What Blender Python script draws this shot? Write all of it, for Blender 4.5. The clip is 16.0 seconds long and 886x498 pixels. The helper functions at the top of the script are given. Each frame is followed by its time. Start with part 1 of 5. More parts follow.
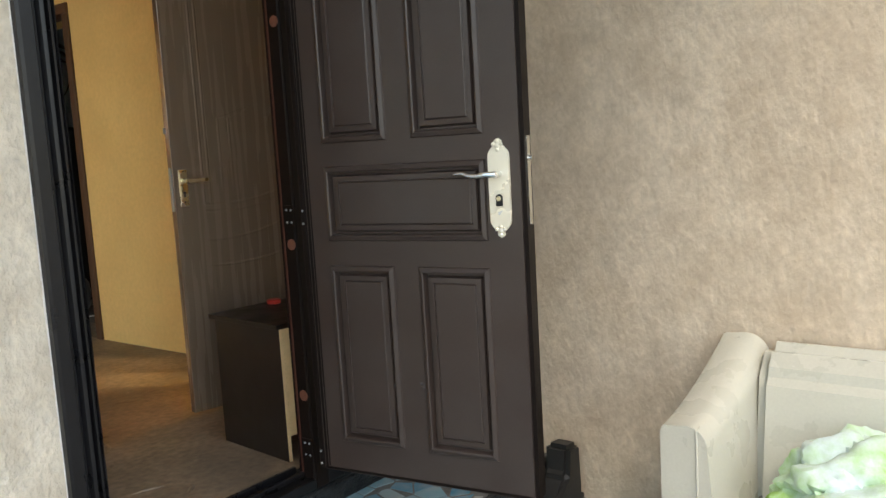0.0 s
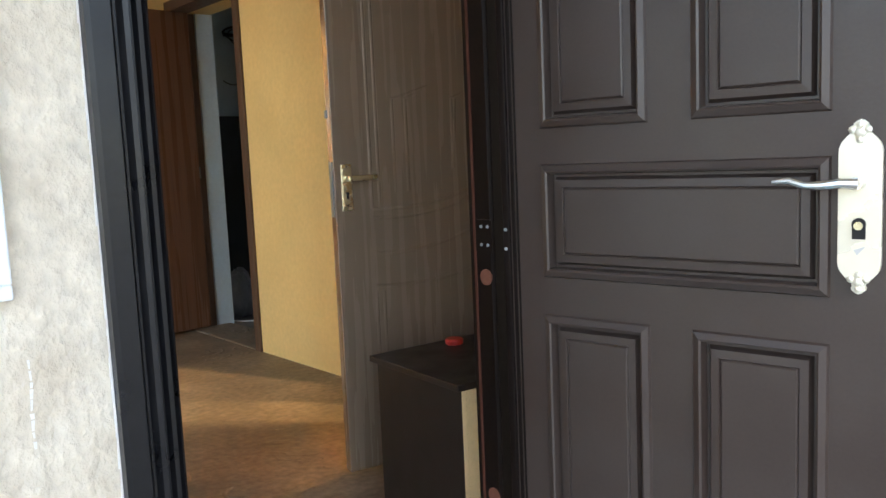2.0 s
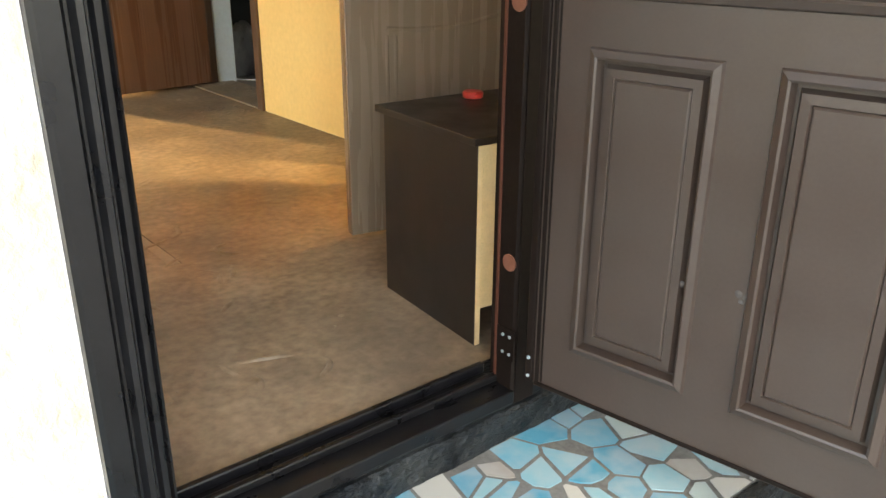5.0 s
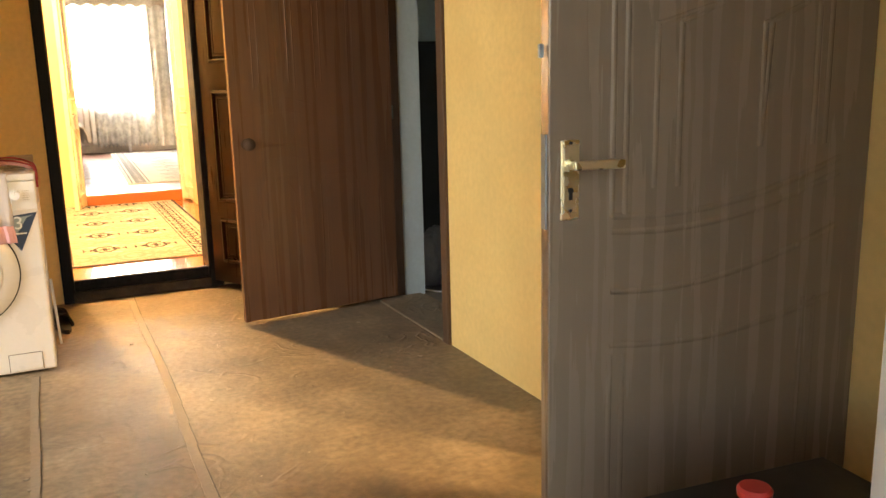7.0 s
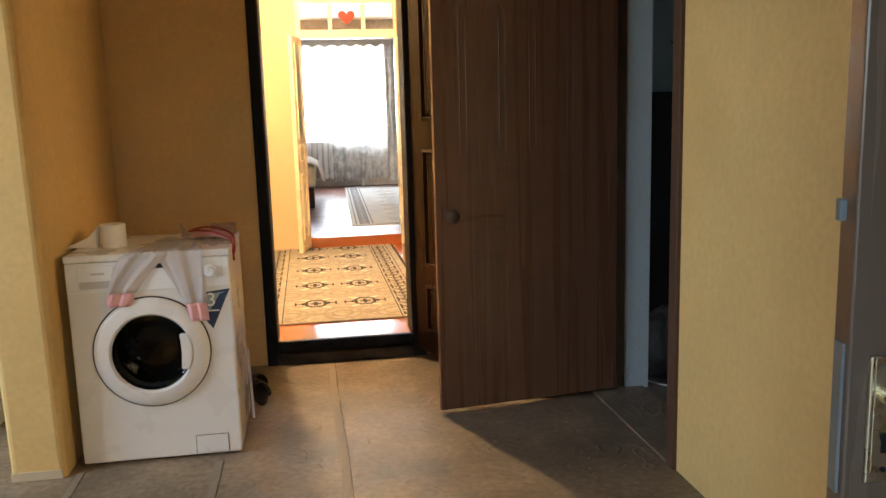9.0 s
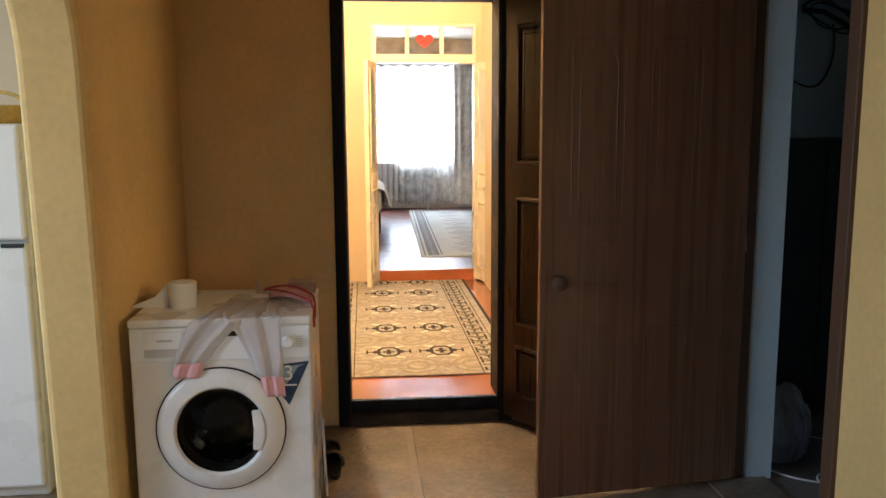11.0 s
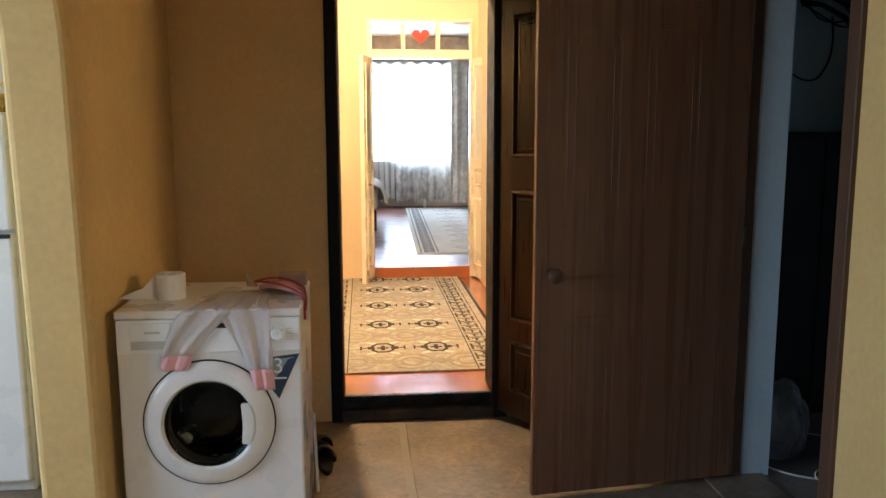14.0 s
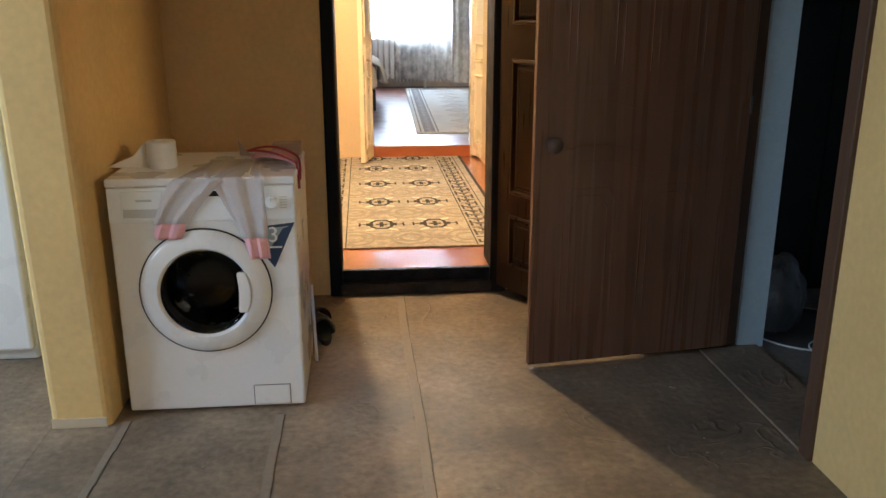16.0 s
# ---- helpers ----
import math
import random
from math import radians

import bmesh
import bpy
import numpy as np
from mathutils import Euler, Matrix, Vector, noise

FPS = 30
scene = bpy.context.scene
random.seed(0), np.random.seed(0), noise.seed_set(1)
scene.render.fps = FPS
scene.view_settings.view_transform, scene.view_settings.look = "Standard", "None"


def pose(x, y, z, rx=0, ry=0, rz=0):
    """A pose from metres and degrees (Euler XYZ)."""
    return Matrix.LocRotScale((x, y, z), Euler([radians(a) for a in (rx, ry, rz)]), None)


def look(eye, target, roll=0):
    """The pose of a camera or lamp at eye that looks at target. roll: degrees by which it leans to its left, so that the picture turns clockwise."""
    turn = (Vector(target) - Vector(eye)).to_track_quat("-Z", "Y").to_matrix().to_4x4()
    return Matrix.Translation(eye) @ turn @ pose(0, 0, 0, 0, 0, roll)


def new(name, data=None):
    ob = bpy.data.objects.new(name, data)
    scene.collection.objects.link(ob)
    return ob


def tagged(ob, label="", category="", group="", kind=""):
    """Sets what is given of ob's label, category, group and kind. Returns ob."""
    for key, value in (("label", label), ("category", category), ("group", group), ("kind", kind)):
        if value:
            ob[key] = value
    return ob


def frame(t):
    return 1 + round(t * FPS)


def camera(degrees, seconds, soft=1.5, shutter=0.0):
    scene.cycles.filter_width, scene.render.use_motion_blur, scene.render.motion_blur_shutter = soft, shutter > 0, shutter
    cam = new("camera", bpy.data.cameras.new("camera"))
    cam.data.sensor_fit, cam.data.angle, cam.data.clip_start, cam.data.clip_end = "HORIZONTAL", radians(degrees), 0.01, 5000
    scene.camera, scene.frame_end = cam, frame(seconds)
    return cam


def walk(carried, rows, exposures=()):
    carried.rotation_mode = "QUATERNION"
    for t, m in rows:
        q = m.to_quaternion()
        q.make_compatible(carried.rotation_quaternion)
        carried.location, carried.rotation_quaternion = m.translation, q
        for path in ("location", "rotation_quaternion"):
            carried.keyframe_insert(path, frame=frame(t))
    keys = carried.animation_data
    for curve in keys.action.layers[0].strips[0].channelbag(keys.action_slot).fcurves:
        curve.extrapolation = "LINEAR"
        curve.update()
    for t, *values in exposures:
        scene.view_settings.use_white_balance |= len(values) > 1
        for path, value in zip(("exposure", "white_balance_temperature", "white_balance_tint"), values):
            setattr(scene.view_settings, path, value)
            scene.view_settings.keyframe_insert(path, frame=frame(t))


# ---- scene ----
cam = camera(56.9, 16.0)
PATH = [
    (0, (-1.231, -6.526, 1.079), (0.349, -5.326, 0.834), -3.3),
    (0.5, (-1.121, -6.381, 1.071), (0.298, -4.992, 0.831), -3.0),
    (1, (-1.025, -6.193, 1.088), (0.343, -4.752, 0.858), -2.1),
    (1.5, (-0.841, -6.002, 1.081), (0.502, -4.54, 0.843), -2.3),
    (2, (-0.67, -5.842, 1.073), (0.626, -4.337, 0.84), -2.5),
    (2.5, (-0.657, -5.788, 0.949), (0.602, -4.329, 0.416), -1.4),
    (2.8, (-0.683, -5.79, 0.884), (0.522, -4.4, 0.1), -0.9),
    (3.2, (-0.704, -5.81, 0.831), (0.46, -4.473, -0.095), 0.4),
    (5.3, (-0.429, -5.53, 0.973), (0.75, -4.049, 0.327), 0.5),
    (5.5, (-0.377, -5.434, 1.009), (0.787, -3.913, 0.433), 0.9),
    (6, (-0.247, -5.217, 1.043), (0.899, -3.658, 0.537), 0.9),
    (6.5, (-0.096, -5.011, 1.114), (0.932, -3.357, 0.658), -0.0),
    (7, (-0.031, -4.904, 1.159), (0.805, -3.131, 0.761), -1.4),
    (7.5, (0.055, -4.729, 1.178), (0.762, -2.891, 0.828), -1.5),
    (8, (0.109, -4.591, 1.286), (0.659, -2.7, 0.938), -1.2),
    (8.5, (0.177, -4.483, 1.317), (0.649, -2.571, 0.971), -1.5),
    (9, (0.212, -4.414, 1.33), (0.526, -2.466, 1.004), -1.6),
    (9.2, (0.203, -4.387, 1.334), (0.469, -2.432, 1.009), -1.5),
    (11.3, (0.081, -3.924, 1.509), (0.269, -1.952, 1.233), -0.3),
    (11.5, (0.086, -3.912, 1.531), (0.277, -1.934, 1.308), -0.3),
    (12, (0.108, -3.91, 1.561), (0.298, -1.922, 1.441), -0.3),
    (12.5, (0.12, -3.9, 1.549), (0.31, -1.911, 1.457), -0.3),
    (13, (0.118, -3.907, 1.514), (0.31, -1.919, 1.405), -0.4),
    (13.5, (0.108, -3.911, 1.471), (0.301, -1.93, 1.272), -0.3),
    (14, (0.105, -3.925, 1.437), (0.299, -1.956, 1.145), -0.1),
    (14.5, (0.108, -3.915, 1.393), (0.302, -1.966, 0.991), -0.1),
    (15, (0.115, -3.907, 1.367), (0.306, -1.982, 0.861), -0.0),
    (15.5, (0.121, -3.893, 1.362), (0.311, -1.98, 0.811), -0.1),
    (16, (0.125, -3.884, 1.367), (0.309, -1.973, 0.804), -0.0),
]

EXPOSURES = [(0, 1.6, 7500, 10), (1, 1.85, 6900, 10), (2, 2.15, 6700, 10), (2.5, 2.25, 6100, 9), (3.2, 2.2, 5900, 5), (5.3, 2.95, 8500, 9), (6.5, 2.9, 9000, 10), (7.3, 2.25, 6900, 8), (8, 1.9, 5250, 4), (9, 1.5, 6000, 8), (11.3, 1.25, 5450, 7), (16, 1.3, 5250, 5)]

walk(cam, [(t, look(eye, target, roll)) for t, eye, target, roll in PATH], EXPOSURES)

# ---- world and lights ----
world = bpy.data.worlds.new("world")
scene.world = world
world.use_nodes = True
_wn = world.node_tree.nodes
_sky = _wn.new("ShaderNodeTexSky")
_sky.sky_type = "NISHITA"
_sky.sun_disc = False
_sky.sun_elevation = radians(52)
_sky.sun_rotation = radians(215)
world.node_tree.links.new(_sky.outputs["Color"], _wn["Background"].inputs["Color"])
_wn["Background"].inputs["Strength"].default_value = 0.15


def lamp(name, kind, m, energy, color, size=0.1, size_y=None):
    d = bpy.data.lights.new(name, kind)
    d.energy, d.color = energy, color
    if kind == "AREA":
        d.size = size
        if size_y:
            d.shape, d.size_y = "RECTANGLE", size_y
    elif kind == "SUN":
        d.angle = size
    else:
        d.shadow_soft_size = size
    ob = new(name, d)
    ob.matrix_world = m
    return ob


lamp("sun", "SUN", look((0, 0, 0), (0.40, 0.50, -0.77)), 0.45, (1.0, 0.95, 0.88), radians(20))
lamp("corridor_lamp_light", "POINT", pose(-0.13, 1.30, 2.86), 115, (1.0, 0.66, 0.33), 0.05)
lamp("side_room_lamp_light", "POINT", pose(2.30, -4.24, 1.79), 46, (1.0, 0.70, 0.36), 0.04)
lamp("bedroom_window_light", "AREA", look((0.75, 8.9, 1.65), (0.75, 0, 1.2)), 40, (0.92, 0.96, 1.0), 1.5, 1.3)
lamp("kitchen_window_light", "AREA", look((-3.3, -2.3, 1.5), (0, -1.9, 0.6)), 20, (0.88, 0.94, 1.0), 1.2, 1.1)

# ---- materials ----


def mat(name, color, rough=0.6, metal=0.0, var=0.15, scale=6.0, fine=60.0, bump=0.1, stretch=(1, 1, 1), dirt=None, dirt_amount=0.3, spec=0.5, coat=0.0, rand=0.0, dist=0.004):
    m = bpy.data.materials.new(name)
    m.use_nodes = True
    nt = m.node_tree
    N, L = nt.nodes, nt.links
    b = N["Principled BSDF"]
    b.inputs["Metallic"].default_value = metal
    b.inputs["Specular IOR Level"].default_value = spec
    b.inputs["Coat Weight"].default_value = coat
    tc = N.new("ShaderNodeTexCoord")
    mp = N.new("ShaderNodeMapping")
    mp.inputs["Scale"].default_value = stretch
    L.new(tc.outputs["Object"], mp.inputs["Vector"])
    n1 = N.new("ShaderNodeTexNoise")
    n1.inputs["Scale"].default_value = scale
    n1.inputs["Detail"].default_value = 5
    n2 = N.new("ShaderNodeTexNoise")
    n2.inputs["Scale"].default_value = fine
    n2.inputs["Detail"].default_value = 4
    L.new(mp.outputs[0], n1.inputs["Vector"])
    L.new(mp.outputs[0], n2.inputs["Vector"])
    add = N.new("ShaderNodeMath")
    add.operation = "ADD"
    L.new(n1.outputs["Fac"], add.inputs[0])
    L.new(n2.outputs["Fac"], add.inputs[1])
    mr = N.new("ShaderNodeMapRange")
    mr.inputs["From Min"].default_value, mr.inputs["From Max"].default_value = 0.6, 1.4
    mr.inputs["To Min"].default_value, mr.inputs["To Max"].default_value = 1 - var, 1 + var
    L.new(add.outputs[0], mr.inputs["Value"])
    last = mr.outputs[0]
    if rand:
        oi = N.new("ShaderNodeObjectInfo")
        r2 = N.new("ShaderNodeMapRange")
        r2.inputs["To Min"].default_value, r2.inputs["To Max"].default_value = 1 - rand, 1 + rand
        L.new(oi.outputs["Random"], r2.inputs["Value"])
        mm = N.new("ShaderNodeMath")
        mm.operation = "MULTIPLY"
        L.new(last, mm.inputs[0])
        L.new(r2.outputs[0], mm.inputs[1])
        last = mm.outputs[0]
    hs = N.new("ShaderNodeVectorMath")
    hs.operation = "SCALE"
    hs.inputs[0].default_value = color
    L.new(last, hs.inputs["Scale"])
    col = hs.outputs[0]
    if dirt:
        n3 = N.new("ShaderNodeTexNoise")
        n3.inputs["Scale"].default_value = scale * 0.35
        n3.inputs["Detail"].default_value = 6
        n3.inputs["Roughness"].default_value = 0.65
        L.new(tc.outputs["Object"], n3.inputs["Vector"])
        m3 = N.new("ShaderNodeMapRange")
        m3.inputs["From Min"].default_value, m3.inputs["From Max"].default_value = 0.42, 0.68
        m3.inputs["To Max"].default_value = dirt_amount
        L.new(n3.outputs["Fac"], m3.inputs["Value"])
        mx = N.new("ShaderNodeMix")
        mx.data_type = "RGBA"
        L.new(m3.outputs[0], mx.inputs["Factor"])
        L.new(col, mx.inputs["A"])
        mx.inputs["B"].default_value = (*dirt, 1)
        col = mx.outputs["Result"]
    L.new(col, b.inputs["Base Color"])
    rr = N.new("ShaderNodeMapRange")
    rr.inputs["From Min"].default_value, rr.inputs["From Max"].default_value = 0.3, 0.7
    rr.inputs["To Min"].default_value, rr.inputs["To Max"].default_value = max(0.02, rough - 0.08), min(1, rough + 0.08)
    L.new(n1.outputs["Fac"], rr.inputs["Value"])
    L.new(rr.outputs[0], b.inputs["Roughness"])
    if bump:
        bp = N.new("ShaderNodeBump")
        bp.inputs["Strength"].default_value = bump
        bp.inputs["Distance"].default_value = dist
        L.new(add.outputs[0], bp.inputs["Height"])
        L.new(bp.outputs[0], b.inputs["Normal"])
    return m


def glass(name, color=(1, 1, 1), rough=0.0):
    m = bpy.data.materials.new(name)
    m.use_nodes = True
    b = m.node_tree.nodes["Principled BSDF"]
    b.inputs["Base Color"].default_value = (*color, 1)
    b.inputs["Transmission Weight"].default_value = 1
    b.inputs["Roughness"].default_value = rough
    b.inputs["IOR"].default_value = 1.45
    return m


STUCCO = mat("wallpaper_stucco", (0.60, 0.50, 0.375), 0.75, var=0.2, scale=13, fine=44, bump=0.6, stretch=(1, 1, 0.62), dirt=(0.42, 0.325, 0.225), dirt_amount=0.6, dist=0.009)
# Stucco again, painted paler to carry the daylight falling on the entry wall.
STUCCOLIT = mat("lit_stucco", (0.68, 0.61, 0.49), 0.75, var=0.18, scale=19, fine=60, bump=0.8, stretch=(1, 1, 0.8), dirt=(0.50, 0.42, 0.31), dirt_amount=0.65, dist=0.011)
YELLOW = mat("yellow_plaster", (0.84, 0.605, 0.245), 0.75, var=0.10, scale=3, fine=40, bump=0.15, dirt=(0.73, 0.505, 0.19), dirt_amount=0.5)
CREAM = mat("cream_wall", (0.64, 0.54, 0.37), 0.7, var=0.05, scale=3, fine=40, bump=0.08)
CEIL = mat("ceiling_paint", (0.80, 0.74, 0.64), 0.85, var=0.06, scale=4, fine=50, bump=0.1)
WHITE = mat("white_paint", (0.75, 0.74, 0.70), 0.55, var=0.05, scale=5, fine=80, bump=0.06)
PVC = mat("white_plastic", (0.82, 0.85, 0.87), 0.35, var=0.03, scale=6, fine=90, bump=0.02)
# White walls of the store room, with their cool shade mixed into the colour.
SHADEWHITE = mat("shaded_whitewash", (0.52, 0.62, 0.67), 0.85, var=0.08, scale=4, fine=50, bump=0.2)
BLACK = mat("black_gloss_paint", (0.006, 0.006, 0.007), 0.32, spec=0.34, var=0.3, scale=14, fine=90, bump=0.08)
SATIN = mat("black_satin_paint", (0.007, 0.007, 0.008), 0.6, spec=0.2, var=0.3, scale=14, fine=90, bump=0.08)
STEEL = mat("brown_steel_door", (0.042, 0.029, 0.024), 0.37, spec=0.52, var=0.14, scale=8, fine=160, bump=0.07, dirt=(0.065, 0.058, 0.052), dirt_amount=0.3)
JAMBMET = mat("dark_jamb_metal", (0.009, 0.006, 0.005), 0.45, spec=0.12, var=0.25, scale=10, fine=90, bump=0.06)
COPPER = mat("copper_cap", (0.17, 0.065, 0.04), 0.55, var=0.2, scale=30, fine=100, bump=0.05)
CHAMP = mat("champagne_metal", (0.80, 0.77, 0.64), 0.3, metal=0.35, var=0.04, scale=8, fine=30, bump=0.0)
CHROME = mat("polished_steel", (0.75, 0.74, 0.70), 0.2, metal=1.0, var=0.05, scale=30, fine=120, bump=0.0)
BRASS = mat("pale_brass", (0.72, 0.66, 0.45), 0.3, metal=0.85, var=0.07, scale=30, fine=120, bump=0.03)
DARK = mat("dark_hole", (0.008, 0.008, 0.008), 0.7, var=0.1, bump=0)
GREYWOOD = mat("brown_film_veneer", (0.23, 0.178, 0.128), 0.26, coat=0.35, var=0.06, scale=4, fine=11, bump=0.02, stretch=(9, 9, 0.35), spec=0.6)
BROWNWOOD = mat("chestnut_film_veneer", (0.17, 0.080, 0.042), 0.29, spec=0.6, var=0.24, scale=5, fine=22, bump=0.03, stretch=(5, 5, 0.12))
TRIMWOOD = mat("brown_trim", (0.10, 0.055, 0.032), 0.5, var=0.25, scale=5, fine=30, bump=0.1, stretch=(7, 7, 0.4))
DARKDOOR = mat("dark_panel_door", (0.036, 0.016, 0.009), 0.33, spec=0.35, var=0.12, scale=6, fine=40, bump=0.008, stretch=(6, 6, 0.4))
BLACKBOARD = mat("black_laminate", (0.014, 0.011, 0.010), 0.4, var=0.2, scale=10, fine=80, bump=0.04)
PALEBOARD = mat("raw_chipboard", (0.66, 0.50, 0.27), 0.75, var=0.12, scale=30, fine=200, bump=0.1)
LINO = mat("dusty_linoleum", (0.28, 0.218, 0.150), 0.55, var=0.5, scale=5.0, fine=34, bump=0.4, dirt=(0.12, 0.094, 0.068), dirt_amount=0.85, dist=0.007)


def wrinkled(m, scale, height):
    """Adds thin raised crinkles, gathered in patches, to a material's relief."""
    nt = m.node_tree
    N, L = nt.nodes, nt.links
    tc, bp = N["Texture Coordinate"], N["Bump"]
    a, c = N.new("ShaderNodeTexNoise"), N.new("ShaderNodeTexNoise")
    a.inputs["Scale"].default_value, a.inputs["Detail"].default_value, a.inputs["Distortion"].default_value = scale, 2, 1.2
    c.inputs["Scale"].default_value = scale * 0.45
    sub, ab, crest, patch, mul = [N.new("ShaderNodeMath") for _ in range(2)] + [N.new("ShaderNodeMapRange") for _ in range(2)] + [N.new("ShaderNodeMath")]
    sub.operation, ab.operation, mul.operation = "SUBTRACT", "ABSOLUTE", "MULTIPLY"
    sub.inputs[1].default_value = 0.5
    for n_, lo, hi, t0, t1 in ((crest, 0.0, 0.035, 1.0, 0.0), (patch, 0.54, 0.68, 0.0, 1.0)):
        n_.inputs["From Min"].default_value, n_.inputs["From Max"].default_value = lo, hi
        n_.inputs["To Min"].default_value, n_.inputs["To Max"].default_value = t0, t1
    L.new(tc.outputs["Object"], a.inputs["Vector"])
    L.new(tc.outputs["Object"], c.inputs["Vector"])
    L.new(a.outputs["Fac"], sub.inputs[0])
    L.new(sub.outputs[0], ab.inputs[0])
    L.new(ab.outputs[0], crest.inputs["Value"])
    L.new(c.outputs["Fac"], patch.inputs["Value"])
    L.new(crest.outputs[0], mul.inputs[0])
    L.new(patch.outputs[0], mul.inputs[1])
    b2 = N.new("ShaderNodeBump")
    b2.inputs["Strength"].default_value, b2.inputs["Distance"].default_value = 0.9, height
    L.new(mul.outputs[0], b2.inputs["Height"])
    L.new(bp.outputs[0], b2.inputs["Normal"])
    L.new(b2.outputs[0], N["Principled BSDF"].inputs["Normal"])


wrinkled(LINO, 3.6, 0.004)
LINOSEAM = mat("linoleum_seam", (0.30, 0.25, 0.19), 0.7, var=0.15, scale=8, fine=70, bump=0.2)
CEMENT = mat("bare_cement", (0.20, 0.185, 0.17), 0.85, var=0.22, scale=5, fine=40, bump=0.3, dirt=(0.18, 0.165, 0.15), dirt_amount=0.6, dist=0.012)
GROUT = mat("tile_grout", (0.13, 0.13, 0.122), 0.9, var=0.35, scale=9, fine=90, bump=0.4)
BLACKCEM = mat("black_painted_cement", (0.006, 0.008, 0.010), 0.48, spec=0.22, var=0.5, scale=32, fine=90, bump=0.9, stretch=(0.6, 1, 1), dirt=(0.09, 0.10, 0.10), dirt_amount=0.22, dist=0.014)
GROUND = mat("yard_concrete", (0.32, 0.31, 0.29), 0.9, var=0.2, scale=4, fine=50, bump=0.4)
REDFLOOR = mat("red_brown_floor_paint", (0.36, 0.115, 0.045), 0.16, var=0.12, scale=5, fine=60, bump=0.05, coat=0.3)
BEDFLOOR = mat("brown_floor_paint", (0.17, 0.065, 0.045), 0.36, var=0.2, scale=5, fine=60, bump=0.05, spec=0.35)
ENAMEL = mat("white_enamel", (0.78, 0.78, 0.77), 0.3, var=0.03, scale=5, fine=60, bump=0.015, coat=0.3)
GREYPL = mat("grey_plastic", (0.52, 0.53, 0.52), 0.4, var=0.05, bump=0.02)
RED = mat("red_plastic", (0.60, 0.06, 0.05), 0.35, var=0.06, bump=0.03)
LEATHER = mat("cream_leatherette", (0.50, 0.49, 0.41), 0.30, var=0.06, scale=6, fine=120, bump=0.12, spec=0.5)
NAVY = mat("navy_sticker", (0.03, 0.05, 0.10), 0.4, var=0.1, bump=0)
GREY = mat("grey_sticker", (0.30, 0.36, 0.38), 0.4, var=0.1, bump=0)
PAPER = mat("white_paper", (0.80, 0.78, 0.74), 0.85, var=0.04, scale=20, fine=150, bump=0.1)
CLOTHW = mat("thin_white_cotton", (0.74, 0.68, 0.66), 0.9, var=0.08, scale=14, fine=200, bump=0.25)
CLOTHP = mat("pink_cotton", (0.74, 0.42, 0.44), 0.9, var=0.1, scale=14, fine=200, bump=0.25)
CLOTHR = mat("red_piping", (0.38, 0.05, 0.05), 0.85, var=0.15, scale=20, fine=200, bump=0.2)
BLACKRUB = mat("black_rubber", (0.012, 0.012, 0.012), 0.55, var=0.2, bump=0.1)
GLASS = glass("clear_glass")
DRUMGLASS = glass("smoky_glass", (0.42, 0.43, 0.42))

# ---- geometry helpers ----


def box(bm, x0, x1, y0, y1, z0, z1, bev=0.0, seg=2):
    b2 = bmesh.new()
    r = bmesh.ops.create_cube(b2, size=1)
    for v in r["verts"]:
        v.co = ((x0 + x1) / 2 + v.co.x * (x1 - x0), (y0 + y1) / 2 + v.co.y * (y1 - y0), (z0 + z1) / 2 + v.co.z * (z1 - z0))
    if bev:
        bmesh.ops.bevel(b2, geom=b2.edges[:], offset=bev, segments=seg, profile=0.5, affect="EDGES")
    merge(bm, b2)
    return bm


def merge(bm, b2, m=None):
    me = bpy.data.meshes.new("tmp")
    b2.to_mesh(me)
    b2.free()
    if m is not None:
        me.transform(m)
    bm.from_mesh(me)
    bpy.data.meshes.remove(me)


def cyl(bm, c, r, h, axis="z", seg=24, r2=None, bev=0.0):
    b2 = bmesh.new()
    bmesh.ops.create_cone(b2, cap_ends=True, segments=seg, radius1=r, radius2=r if r2 is None else r2, depth=h)
    if bev:
        es = [e for e in b2.edges if abs(e.verts[0].co.z - e.verts[1].co.z) < 1e-6]
        bmesh.ops.bevel(b2, geom=es, offset=bev, segments=2, affect="EDGES")
    rot = {"z": Matrix(), "x": Matrix.Rotation(radians(90), 4, "Y"), "y": Matrix.Rotation(radians(-90), 4, "X")}[axis]
    merge(bm, b2, Matrix.Translation(c) @ rot)
    return bm


def prism(bm, pts, axis, a, b, bev=0.0):
    """A polygon in the plane across axis, drawn out from a to b."""
    b2 = bmesh.new()

    def co(p, d):
        return {"x": (d, p[0], p[1]), "y": (p[0], d, p[1]), "z": (p[0], p[1], d)}[axis]
    lo = [b2.verts.new(co(p, a)) for p in pts]
    hi = [b2.verts.new(co(p, b)) for p in pts]
    b2.faces.new(lo)
    b2.faces.new(hi)
    n = len(pts)
    for i in range(n):
        b2.faces.new((lo[i], lo[(i + 1) % n], hi[(i + 1) % n], hi[i]))
    bmesh.ops.recalc_face_normals(b2, faces=b2.faces[:])
    if bev:
        bmesh.ops.bevel(b2, geom=b2.edges[:], offset=bev, segments=2, affect="EDGES")
    merge(bm, b2)
    return bm


